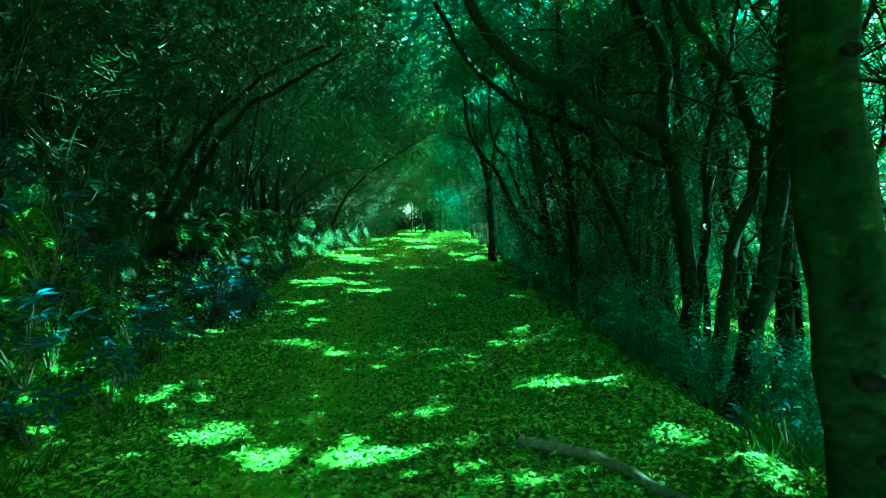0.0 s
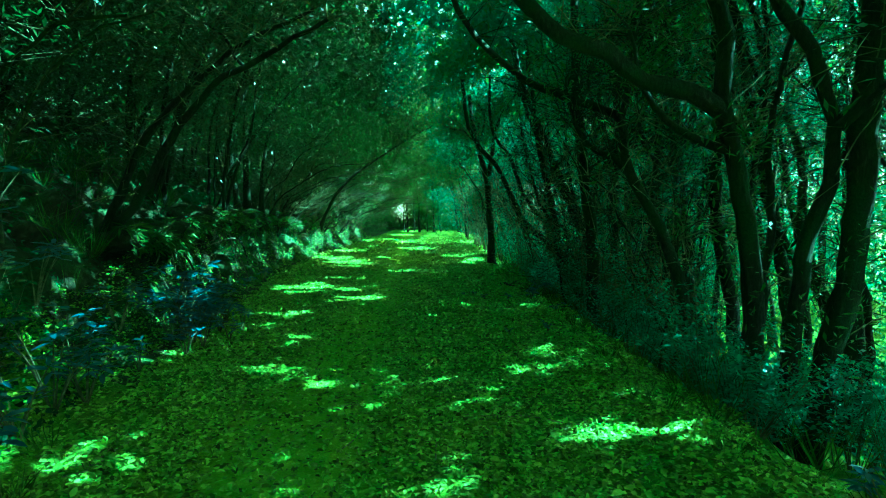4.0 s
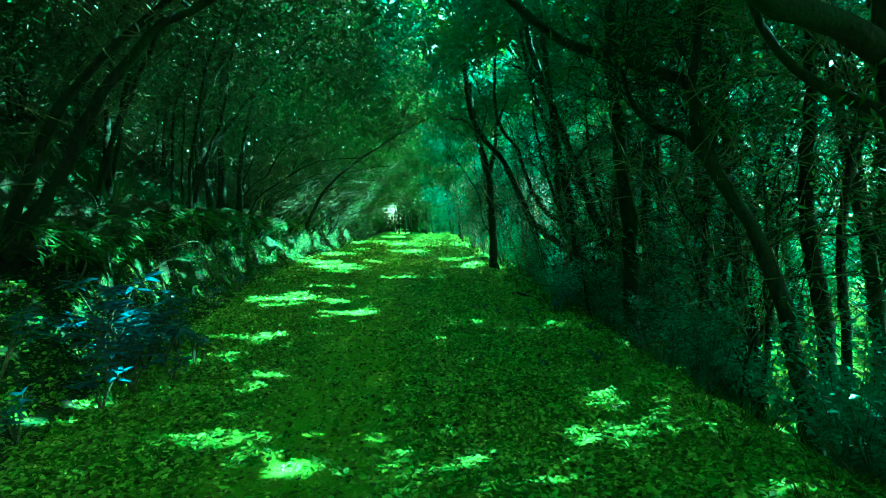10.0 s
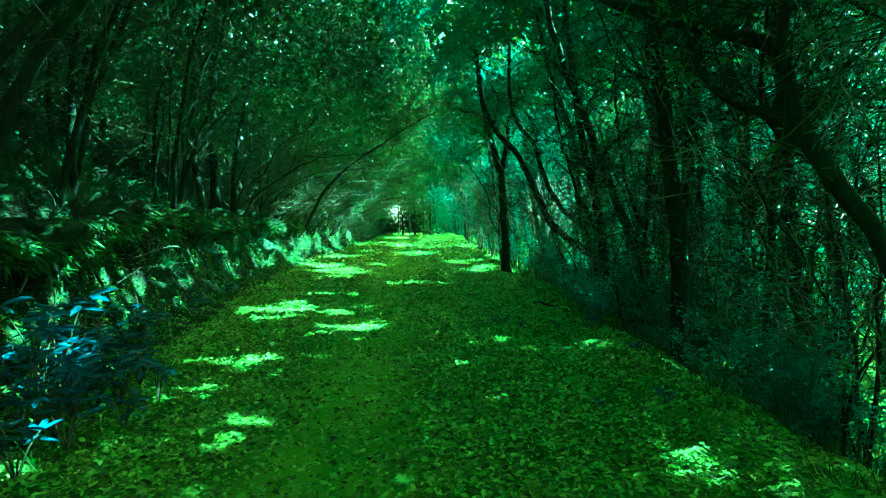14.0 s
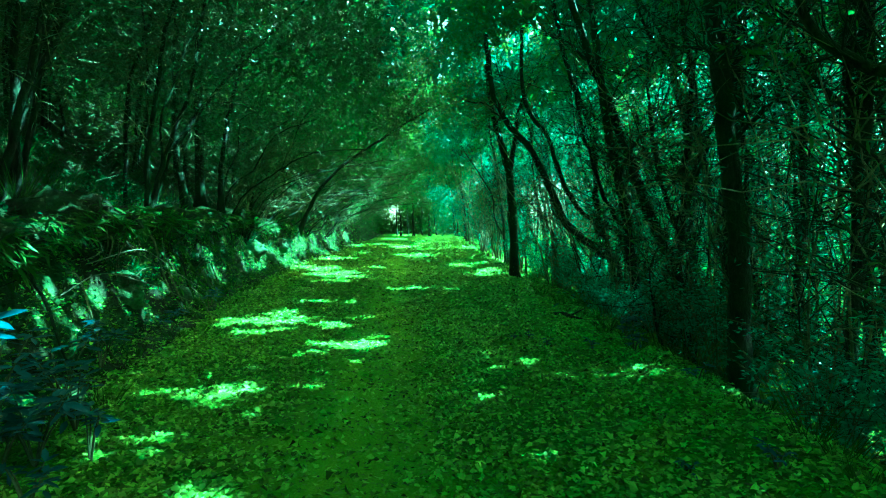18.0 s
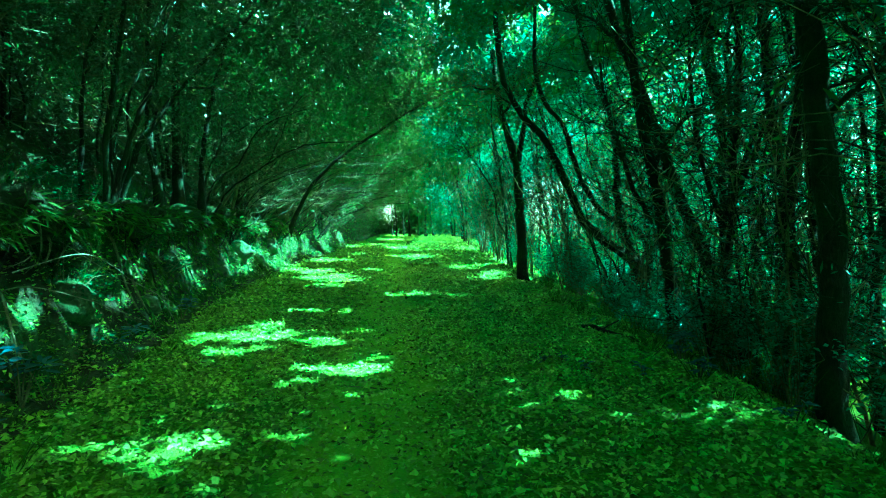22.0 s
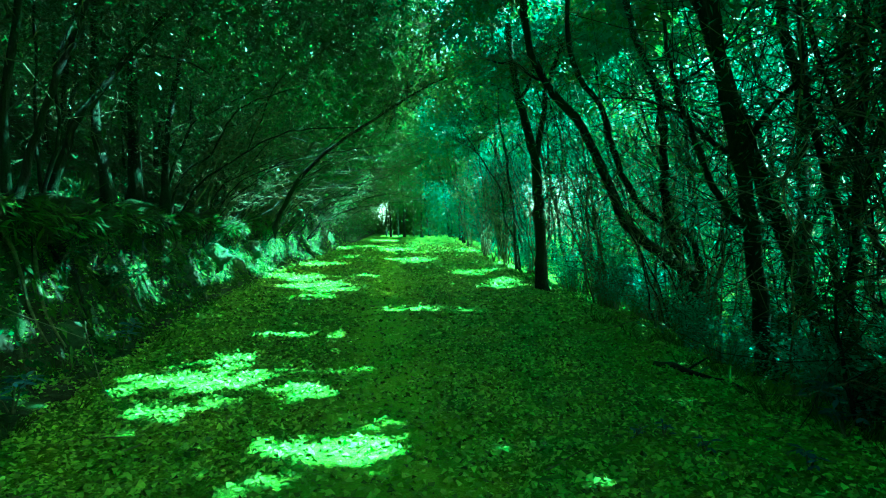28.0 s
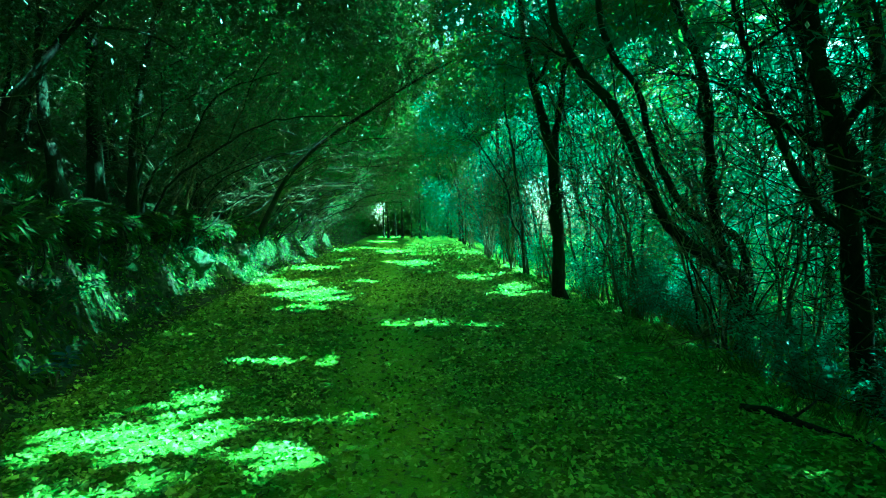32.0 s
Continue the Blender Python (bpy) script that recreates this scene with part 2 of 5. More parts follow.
# ---- the lie of the land ----
def left_edge(y):
    return np.interp(y, [-20, 0, 5.5, 8.4, 12, 16, 20, 25, 31, 37, 58, 75, 120], [-2.6, -2.6, -2.9, -3.6, -4.2, -4.7, -5.5, -6.0, -6.3, -5.9, -5.2, -4.6, -4.4])


def right_edge(y):
    return np.interp(y, [-20, 0, 3.3, 6, 16, 21, 27, 47, 75, 120], [2.5, 2.4, 2.15, 1.85, 1.95, 2.2, 2.1, 2.2, 1.6, 1.6])


def ripple(x, y, size, seed):
    r = np.random.default_rng(seed)
    out = 0
    for _ in range(7):
        a, k, ph = r.uniform(0, 6.28), r.uniform(0.6, 1.6) * 6.28 / size, r.uniform(0, 6.28)
        out = out + np.sin((x * np.cos(a) + y * np.sin(a)) * k + ph)
    return out / 7 ** 0.5


def land(x, y):
    """Height of the ground."""
    x, y = np.asarray(x, float), np.asarray(y, float)
    u, v = left_edge(y) - x, x - right_edge(y)
    steep = np.clip((y - 8) / 4, 0, 1)
    a = np.interp(u, [0, 0.7, 1.5, 3, 6, 12, 20, 40, 150], [0, 0.45, 1.45, 2.5, 4.2, 7, 10.5, 21, 60])
    b = np.interp(u, [0, 0.25, 0.45, 0.75, 1.2, 2, 4, 8, 12, 20, 40, 150], [0, 0.2, 0.75, 1.35, 1.75, 2.15, 3.2, 5.2, 7.2, 10.5, 21, 60])
    wild = np.clip(u * 1.5, 0, 1)
    z = (a * (1 - steep) + b * steep) * np.clip((84 - y) / 12, 0, 1)
    z = z * (1 + wild * 0.10 * ripple(x, y, 2.5, 3)) + wild * (0.12 * ripple(x, y, 0.9, 4) + 0.08 * ripple(x, y, 0.5, 5))
    fall = np.interp(y, [0, 12, 18, 40], [1, 0.9, 0.45, 0.4])
    z = z - fall * np.interp(v, [0, 0.3, 0.8, 1.5, 3, 8, 20, 60, 150], [0, 0.08, 0.36, 0.8, 1.4, 2.8, 5.5, 9, 12])
    z = z + np.clip(v, 0, 1) * 0.08 * ripple(x, y, 1.3, 6)
    z = z + 0.018 * ripple(x, y, 1.4, 8) + 0.012 * ripple(x, y, 0.5, 9)
    z = z + 0.05 * np.exp(-((v + 0.25) / 0.35) ** 2) * (1 + 0.5 * ripple(x, y, 1.1, 10))
    z = z + np.interp(y, [28, 40, 66, 120], [0, 0.25, 1.0, 1.4])
    return z - 0.03 * np.exp(-((x + 0.9 + 0.03 * y) / 0.8) ** 2)


# Gaps in the canopy: each lets one beam of sun down to (x, y), with half its width and depth.
GAPS = [
    [(0.87, 3.39, 0.17, 0.11), (2.09, 3.57, 0.21, 0.16), (0.2, 3.63, 0.25, 0.17), (-0.38, 3.65, 0.15, 0.13), (-1.35, 3.8, 0.3, 0.11), (1.91, 3.93, 0.23, 0.18),
     (-0.26, 4.03, 0.3, 0.19), (1.53, 4.18, 0.21, 0.11), (-0.86, 4.24, 0.34, 0.14), (-1.88, 4.32, 0.26, 0.35), (-0.26, 4.85, 0.12, 0.07), (-2.51, 5.23, 0.26, 0.31),
     (1.32, 5.65, 0.42, 0.28), (0.87, 5.76, 0.17, 0.13), (-0.92, 6.41, 0.14, 0.1), (0.3, 6.64, 0.3, 0.28), (1.72, 6.62, 0.1, 0.25), (1.77, 7.13, 0.12, 0.1), (-0.13, 7.13, 0.21, 0.19)],
    [(-1.24, 7.2, 0.5, 0.16), (0.83, 7.66, 0.24, 0.08), (1.1, 7.4, 0.2, 0.05), (-2.26, 7.58, 0.12, 0.15), (-3.6, 7.71, 0.19, 0.15), (0.96, 8.2, 0.22, 0.07), (1.33, 7.98, 0.24, 0.07), (1.58, 7.71, 0.24, 0.06), (1.2, 8.5, 0.3, 0.05), (-3.38, 8.54, 0.21, 0.27),
     (-2.0, 9.17, 0.17, 0.19), (-2.08, 9.39, 0.17, 0.15), (-2.89, 10.28, 0.23, 0.14), (-2.46, 11.09, 0.16, 0.07), (-0.27, 11.45, 0.21, 0.16), (-2.85, 11.62, 0.6, 0.26),
     (-3.28, 11.62, 0.28, 0.17), (-2.48, 11.62, 0.25, 0.14), (-1.81, 11.83, 0.16, 0.12), (1.47, 11.91, 0.3, 0.16), (0.93, 12.14, 0.17, 0.1), (-0.06, 12.52, 0.24, 0.16)],
    [(0.44, 12.72, 0.29, 0.09), (-2.28, 13.31, 0.42, 0.07), (-1.79, 13.97, 0.66, 0.34), (1.18, 14.9, 0.19, 0.09), (-3.07, 14.94, 0.14, 0.1), (-3.79, 15.01, 0.14, 0.13),
     (-2.15, 15.29, 0.35, 0.25), (-3.1, 15.7, 0.41, 0.48), (-3.44, 15.7, 0.21, 0.14), (-4.03, 15.74, 0.34, 0.44), (2.0, 15.87, 0.24, 0.14), (-1.67, 15.91, 0.18, 0.06),
     (-2.05, 16.28, 0.58, 0.13), (-3.43, 16.68, 0.34, 0.36), (-2.8, 18.27, 0.36, 0.15), (-2.58, 18.33, 0.35, 0.27), (-3.09, 18.41, 0.55, 0.37), (0.85, 18.66, 0.18, 0.1)],
    [(-1.13, 19.4, 0.32, 0.16), (0.0, 20.69, 0.27, 0.23), (-0.81, 20.82, 0.47, 0.17), (-1.19, 21.16, 0.67, 0.2), (-3.44, 23.14, 0.7, 0.43), (-3.3, 24.57, 0.78, 0.6),
     (1.12, 25.22, 0.69, 0.36), (-3.85, 25.8, 0.95, 1.3), (-4.75, 28.09, 0.8, 1.2), (-2.72, 28.62, 0.8, 0.35), (1.44, 30.16, 0.5, 0.35), (-4.6, 33.51, 0.75, 1.1),
     (-2.1, 36.5, 0.8, 0.4), (-0.9, 41.0, 1.1, 0.35), (-4.0, 46.0, 0.9, 0.9), (-0.6, 50.0, 1.3, 0.5), (-3.6, 54.3, 1.2, 1.1), (-3.4, 62.0, 1.3, 1.8)],
]
GAPS = [(x, y, 0.0, w, d) for rows in GAPS for x, y, w, d in rows]
# The same on the bank, on rocks, trunks and bushes, at their own heights.
GAPS += [(-4.75, 14.3, 0.85, 0.2, 0.26), (-4.75, 13.3, 0.9, 0.24, 0.3), (-4.8, 12.3, 1.0, 0.1, 0.12), (-4.95, 20.2, 2.0, 0.3, 0.5), (-6.15, 23.6, 0.6, 0.22, 0.3), (-6.1, 24.7, 0.4, 0.2, 0.35), (-6.3, 26.6, 0.7, 0.22, 0.35), (-6.35, 29.0, 0.5, 0.25, 0.5),
         (-6.5, 31.0, 1.1, 0.2, 0.4), (-6.5, 33.8, 0.7, 0.3, 0.7), (-6.4, 38.3, 1.0, 0.35, 0.8), (-6.0, 45, 1.2, 0.6, 1.3), (3.35, 7.6, 1.3, 0.12, 0.3), (3.92, 7.6, 1.4, 0.12, 0.3),
         (4.42, 7.5, 1.8, 0.15, 0.3), (3.35, 8.7, -0.6, 0.12, 0.12), (2.95, 7.5, 3.0, 0.15, 0.2), (-5.1, 7.4, 2.4, 0.2, 0.3), (-4.2, 7.1, 3.2, 0.35, 0.3), (-3.6, 6.9, 0.75, 0.25, 0.25), (1.9, 2.5, 0.9, 0.12, 0.2)]
GAPS += [(-6.3, 21.8, 3.2, 0.12, 0.3), (-6.2, 22.3, 4.2, 0.1, 0.3), (-6.6, 20.5, 3.8, 0.12, 0.25), (-5.8, 19, 3, 0.15, 0.3), (-6, 17, 3.3, 0.12, 0.3), (-5.8, 23.5, 3.6, 0.15, 0.4), (-5.4, 14, 2.4, 0.12, 0.3),
         (-5.3, 12, 3, 0.12, 0.2), (-5.5, 10.5, 3.2, 0.1, 0.2), (-5, 8.5, 2.6, 0.1, 0.2), (-6.5, 15.5, 4, 0.12, 0.3)]
GAPS += [(-5.2, 12.3, 1.9, 0.12, 0.12), (-5.9, 14.5, 2.2, 0.2, 0.12), (-6.4, 17.5, 2.5, 0.2, 0.12)]
GAPS += [(-3.55, 9.6, 0.6, 0.25, 0.22), (-3.3, 8.9, 0.35, 0.15, 0.15), (-3.1, 4.3, 0.6, 0.2, 0.15), (-3.5, 5.4, 0.8, 0.15, 0.15), (-3.5, 30, 4.0, 0.8, 1.0), (-2.0, 34, 4.2, 1.0, 1.2), (1.5, 36, 3.5, 0.8, 1.4), (2.6, 30, 2.6, 0.5, 1.0), (-5.4, 27, 2.8, 0.5, 0.8), (-5.2, 33, 2.6, 0.6, 1.2), (-4.6, 40, 2.8, 0.8, 1.6),
         (0.5, 44, 3.8, 1.2, 1.6), (3.4, 42, 2.0, 0.8, 2.0), (4.2, 34, 1.5, 0.6, 1.5)]
GAPS += [(8.0, 28.0, 4.2, 0.5, 0.7), (6.0, 31.0, 2.6, 0.7, 1.2), 
         (5.2, 23.5, 1.5, 0.5, 0.7), (4.0, 27.0, 3.4, 0.5, 0.9), (3.2, 25.0, 1.2, 0.4, 0.5)]
GAPS += [(-5.6, 25.0, 2.2, 0.3, 0.5), (-5.0, 28.5, 3.0, 0.35, 0.6), (-4.2, 30.5, 3.6, 0.4, 0.5), (-4.6, 34.0, 3.4, 0.4, 0.7), (-3.4, 37.0, 3.6, 0.5, 0.8), (-5.6, 36.0, 2.4, 0.4, 0.8), (-1.2, 38.0, 4.0, 0.5, 0.8), (-5.4, 41.5, 2.2, 0.5, 1.0), (-3.0, 45.0, 3.3, 0.6, 1.2)]
GAPS += [(-6.3, 25.5, 0.5, 0.5, 0.8), (-6.6, 28.0, 0.8, 0.5, 0.9), (-6.0, 31.0, 0.3, 0.6, 1.0), (-6.6, 33.0, 0.8, 0.5, 1.0), (-5.6, 29.0, 0.1, 0.6, 0.9), (-5.6, 35.5, 1.6, 0.5, 0.9), (-5.3, 32.0, 2.4, 0.4, 0.7)]
GAPS += [(-1.21, 3.97, 0, 0.32, 0.09), (-0.53, 3.92, 0, 0.29, 0.08), (1.29, 3.52, 0, 0.16, 0.1), (-1.93, 7.64, 0, 0.26, 0.06), (-1.62, 7.39, 0, 0.2, 0.09), (0.31, 6.72, 0, 0.3, 0.09), (-0.43, 6.88, 0, 0.24, 0.07),
         (-3.53, 14.71, 0, 0.34, 0.14), (-3.14, 14.72, 0, 0.2, 0.13), (-4.21, 15.55, 0, 0.2, 0.24), (-3.56, 15.91, 0, 0.18, 0.12), (-2.37, 15.4, 0, 0.4, 0.12), (-2.32, 14.05, 0, 0.35, 0.1), (-1.56, 13.84, 0, 0.34, 0.1), (-3.22, 16.27, 0, 0.25, 0.16)]
GAP = np.array(GAPS)


def in_beam(p, rng, size=0.1):
    """Which of the places p stand in the way of one of the beams; the rim of a beam is ragged."""
    gone = np.zeros(len(p), bool)
    rag = (1 + 0.1 * rng.standard_normal(len(p))) ** 2
    flat = p[:, :2] - p[:, 2:3] * np.array([[SUN.x / SUN.z, SUN.y / SUN.z]])
    for x, y, z, w, d in GAP:
        gx, gy = x - z * SUN.x / SUN.z, y - z * SUN.y / SUN.z
        w, d = w + 0.34 * size, d + 0.3 * size
        k = np.nonzero((np.abs(flat[:, 0] - gx) < 2 * w) & (np.abs(flat[:, 1] - gy) < 2 * d) & (p[:, 2] > z + 0.6))[0]
        if len(k):
            q = flat[k]
            e = ((q[:, 0] - gx) / w) ** 2 + ((q[:, 1] - gy) / d) ** 2
            gone[k] |= e < rag[k] + 0.45 * ripple(q[:, 0] * 0.5, q[:, 1] * 2.6, 0.5, 77)
    return gone


# ---- ground ----
def ground():
    ys = np.concatenate([[-60, -30, -15, -8], np.arange(-4, 30, 0.22), np.arange(30, 70, 0.5), [72, 76, 82, 90, 105, 130, 180, 300]])
    lu = np.concatenate([[150, 80, 40, 22, 14, 10, 8, 6.5, 5.4, 4.6], np.arange(4, 1.6, -0.2), np.arange(1.6, -0.01, -0.07)])
    rv = np.concatenate([np.arange(0.1, 2.4, 0.12), [2.6, 3, 3.5, 4.2, 5, 6, 8, 11, 16, 24, 40, 80, 150]])
    mid = np.linspace(0, 1, 30)[1:]
    le, re = left_edge(ys)[:, None], right_edge(ys)[:, None]
    xs = np.hstack([le - lu[None], le + (re - le) * mid[None], re + rv[None]])
    yy = np.broadcast_to(ys[:, None], xs.shape)
    v = np.stack([xs, yy, land(xs, yy)], -1)
    r, c = xs.shape
    i = (np.arange(r - 1)[:, None] * c + np.arange(c - 1)[None]).ravel()
    f = np.stack([i, i + 1, i + c + 1, i + c], -1)
    me = mesh_of("ground", v.reshape(-1, 3), f, M_GROUND, True)
    me.materials.append(M_BANK)
    fx, fy = xs[:-1, :-1].ravel() + 0.05, yy[:-1, :-1].ravel() + 0.1
    u = left_edge(fy) - fx
    idx = np.where((u > -0.05) & (fy > 7), 1, 0)
    me.polygons.foreach_set("material_index", idx.astype(np.int32))
    return tagged(new("ground", me), "leaf-strewn earth track beside a mossy bank and falling slope", "ground", kind="structure")


ground()
# ---- trees ----
TREES = []


def wander(base, lean, height, rng, bend=0.25, n=7):
    """Knots of a stem that grows from base towards base + lean, up to its height."""
    s = np.linspace(0, 1, n)[:, None]
    p = np.array(base)[None] + np.array([[lean[0], lean[1], 0]]) * s ** 1.4 + np.array([[0, 0, height]]) * s ** (1 / (1 + 0.15 * np.hypot(*lean) / max(height, 1)))
    w = np.cumsum(rng.standard_normal((n, 3)) * np.array([[bend, bend, 0.05]]), 0) * 0.5
    w -= w[0]
    return p + w


def twig_set(starts, heads, rng, reach=(0.5, 1.7), girth=0.009, droop=0.0):
    """Thin crooked twigs from the starts; returns the tubes and the places where leaves sit."""
    tubes, spots, lines = [], [], []
    for s, h in zip(starts, heads):
        length = rng.uniform(*reach)
        p = [s]
        d = h
        for _ in range(4):
            d = unit(d + 0.35 * rng.standard_normal(3) + np.array([0, 0, -droop]))
            p.append(p[-1] + d * length / 4)
        lines.append(p)
    lines = np.array(lines).reshape(-1, 5, 3)
    shut = in_beam(lines[:, 1:].reshape(-1, 3), rng, 0.0).reshape(-1, 4).any(1)
    for p in lines[~shut]:
        tubes.append(tube(p, np.linspace(girth, girth * 0.35, 5), 3))
        spots += [p[2], p[3], p[4], p[3] * 0.5 + p[4] * 0.5]
    return tubes, spots


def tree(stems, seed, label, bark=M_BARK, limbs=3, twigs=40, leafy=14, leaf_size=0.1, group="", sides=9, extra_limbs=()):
    """stems: knots, girth at the foot and at the tip. The first is the trunk."""
    rng = np.random.default_rng(seed)
    foot = np.array(stems[0][0][0], float)
    root = tagged(new("tree"), label, "tree", group)
    root.location = foot
    bpy.context.view_layer.update()
    tubes, spots = [], []
    lines = []
    for k, (knots, r0, r1) in enumerate(stems):
        line = smooth_line(knots, 0.22)
        line[1:] += 0.012 * rng.standard_normal(line[1:].shape)
        s = np.linspace(0, 1, len(line))
        rad = r0 * (1 - s) + r1 * s + 0.45 * r0 * np.exp(-s * len(line) * 0.22 / 0.18)
        if k == 0 or stems[k][0][0][2] < foot[2] + 0.4:
            line = np.vstack([line[0] - [0, 0, 0.35], line])
            rad = np.concatenate([[rad[0] * 1.2], rad])
        part("trunk" if k == 0 else "stem", mesh_of("stem", *tube(line, rad, sides, 0.075, rng), bark, True), root)
        lines.append((line, rad))
    for knots, r0, r1 in extra_limbs:
        line = smooth_line(knots, 0.18)
        line[1:] += 0.015 * rng.standard_normal(line[1:].shape)
        rad = np.linspace(r0, r1, len(line))
        part("limb", mesh_of("limb", *tube(line, rad, 9, 0.075, rng), bark, True), root)
        lines.append((line, rad))
    for _ in range(limbs):
        line, rad = lines[rng.integers(len(lines))]
        i = rng.integers(int(len(line) * 0.4), max(int(len(line) * 0.9), int(len(line) * 0.4) + 1))
        a = rng.uniform(0, 6.28)
        d = unit(np.array([np.cos(a), np.sin(a), rng.uniform(0.3, 1.0)]))
        p = [line[i]]
        length = rng.uniform(1.2, 2.8)
        for _ in range(6):
            d = unit(d + 0.22 * rng.standard_normal(3) + np.array([0, 0, 0.06]))
            p.append(p[-1] + d * length / 6)
        p = smooth_line(p, 0.2)
        if in_beam(p, rng).mean() > 0.03:
            continue
        rr = np.linspace(min(rad[i] * 0.6, 0.05), 0.012, len(p))
        part("limb", mesh_of("limb", *tube(p, rr, 6, 0.03, rng), bark, True), root)
        lines.append((p, rr))
    starts, heads = [], []
    for _ in range(twigs):
        line, rad = lines[rng.integers(len(lines))]
        lo = int(len(line) * 0.35)
        i = rng.integers(lo, len(line))
        starts.append(line[i])
        a = rng.uniform(0, 6.28)
        heads.append(unit(np.array([np.cos(a), np.sin(a), rng.uniform(-0.1, 0.9)])))
    if twigs:
        tubes, spots = twig_set(starts, heads, rng)
        starts, heads = [], []
        for _ in range(int((3.2 if foot[0] > 2 else 2.5) * twigs)):
            line, rad = lines[rng.integers(len(lines))]
            starts.append(line[rng.integers(int(len(line) * 0.2), len(line))])
            a = rng.uniform(0, 6.28)
            heads.append(unit(np.array([np.cos(a), np.sin(a), rng.uniform(0.0, 1.4)])))
        tubes += twig_set(starts, heads, rng, (0.6, 2.4), 0.009)[0]
        # Slope-side twigs get dark bark: their backlit silhouette is put into the colour.
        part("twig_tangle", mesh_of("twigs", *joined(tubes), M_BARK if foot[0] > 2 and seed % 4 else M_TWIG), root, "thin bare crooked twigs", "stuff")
    leaves = []
    if leafy and spots:
        c = np.repeat(np.array(spots), leafy, 0)
        c = c + rng.standard_normal(c.shape) * 0.16
        low = c[:, 2] > land(c[:, 0], c[:, 1]) + 0.4
        leaves.append((c[low], leaf_size))
    top = max((l[-1] for l, _ in lines), key=lambda q: q[2])
    TREES.append({"root": root, "at": np.array([(foot[0] + top[0]) / 2, (foot[1] + top[1]) / 2]), "leaves": leaves, "own": bool(leaves), "seed": seed})
    return root


DARK = "dark mossy trunk leaning over the leaf-strewn track"
# Trees that stand along the falling slope.
tree([([(2.02, 2.45, -0.15), (1.87, 2.45, 0.41), (1.78, 2.45, 1.01), (1.69, 2.45, 1.59), (1.67, 2.5, 2.08), (1.68, 2.55, 2.58), (1.7, 2.6, 4.5), (1.75, 2.5, 7)], 0.145, 0.07)], 11,
     "smooth grey trunk with dark knots beside the track", M_PALE, limbs=2, twigs=20, sides=20)
for k, (a, z, s) in enumerate(((-1.9, 1.28, 0.05), (-1.75, 0.95, 0.06), (-1.6, 0.62, 0.045), (-2.2, 1.95, 0.05), (-1.85, 2.3, 0.04), (-2.0, 0.3, 0.045))):
    x = np.interp(z, [-0.15, 0.41, 1.01, 1.59, 2.08, 2.58], [2.02, 1.87, 1.78, 1.69, 1.67, 1.68])
    bm = bmesh.new()
    bmesh.ops.create_icosphere(bm, subdivisions=3, radius=1)
    for v in bm.verts:
        ring = math.hypot(v.co.x, v.co.z)
        v.co = Vector((v.co.x * s, v.co.y * 0.022 * (0.35 + ring), v.co.z * s * 0.8)) * (1 + 0.2 * noise.noise(v.co * 2 + Vector((k, 0, 0))))
    me = bpy.data.meshes.new("knot")
    bm.to_mesh(me)
    bm.free()
    me.materials.append(M_KNOT)
    knot = part("knot", me, TREES[0]["root"], "dark bark knot")
    knot.matrix_basis = Matrix.Translation((x + 0.135 * math.cos(a), 2.46 + 0.135 * math.sin(a), z)) @ Euler((0, 0, a + math.pi / 2)).to_matrix().to_4x4()
tree([([(3.27, 7.6, -0.85), (3.3, 7.6, 0.07), (3.23, 7.6, 1.2), (3.04, 7.55, 2.09), (2.83, 7.5, 2.89), (2.89, 7.5, 3.54), (2.66, 7.5, 4.12), (2.44, 7.5, 4.47), (2.3, 7.5, 6.5)], 0.125, 0.05),
      ([(3.59, 7.6, -0.9), (3.73, 7.6, 0.37), (3.84, 7.6, 1.43), (4.07, 7.6, 2.02), (4.09, 7.6, 2.69), (3.77, 7.5, 3.4), (3.27, 7.4, 3.94), (2.97, 7.3, 4.4), (2.5, 7.2, 6)], 0.09, 0.045),
      ([(3.82, 7.5, -0.95), (4.09, 7.5, 0.24), (4.27, 7.5, 1.13), (4.34, 7.5, 2.09), (4.39, 7.5, 3.04), (4.47, 7.5, 4.47), (4.5, 7.5, 6.5)], 0.125, 0.1)], 12,
     "dark many-stemmed trunk with mossy limbs on the slope", limbs=2, twigs=44, sides=14,
     extra_limbs=[([(2.86, 7.5, 2.75), (2.35, 7.4, 2.98), (1.98, 7.35, 3.04), (1.57, 7.3, 3.28), (1.1, 7.25, 3.48), (0.7, 7.2, 3.77), (0.35, 7.1, 4.29), (0, 7.1, 5.2)], 0.1, 0.045),
                  ([(3.4, 7.7, 0.2), (3.52, 7.9, 0.64), (3.62, 7.9, 1.57), (3.57, 7.9, 2.35), (3.68, 7.9, 3.11), (3.88, 7.9, 3.87), (4.0, 7.9, 5)], 0.055, 0.03),
                  ([(2.95, 7.5, 2.35), (2.6, 7.6, 2.5), (2.3, 7.7, 2.7), (2.1, 7.8, 3.1), (1.95, 7.8, 3.7)], 0.045, 0.02),
                  ([(4.1, 7.5, 2.6), (4.6, 7.4, 3.1), (5.1, 7.3, 3.7), (5.4, 7.2, 4.6)], 0.06, 0.03)])
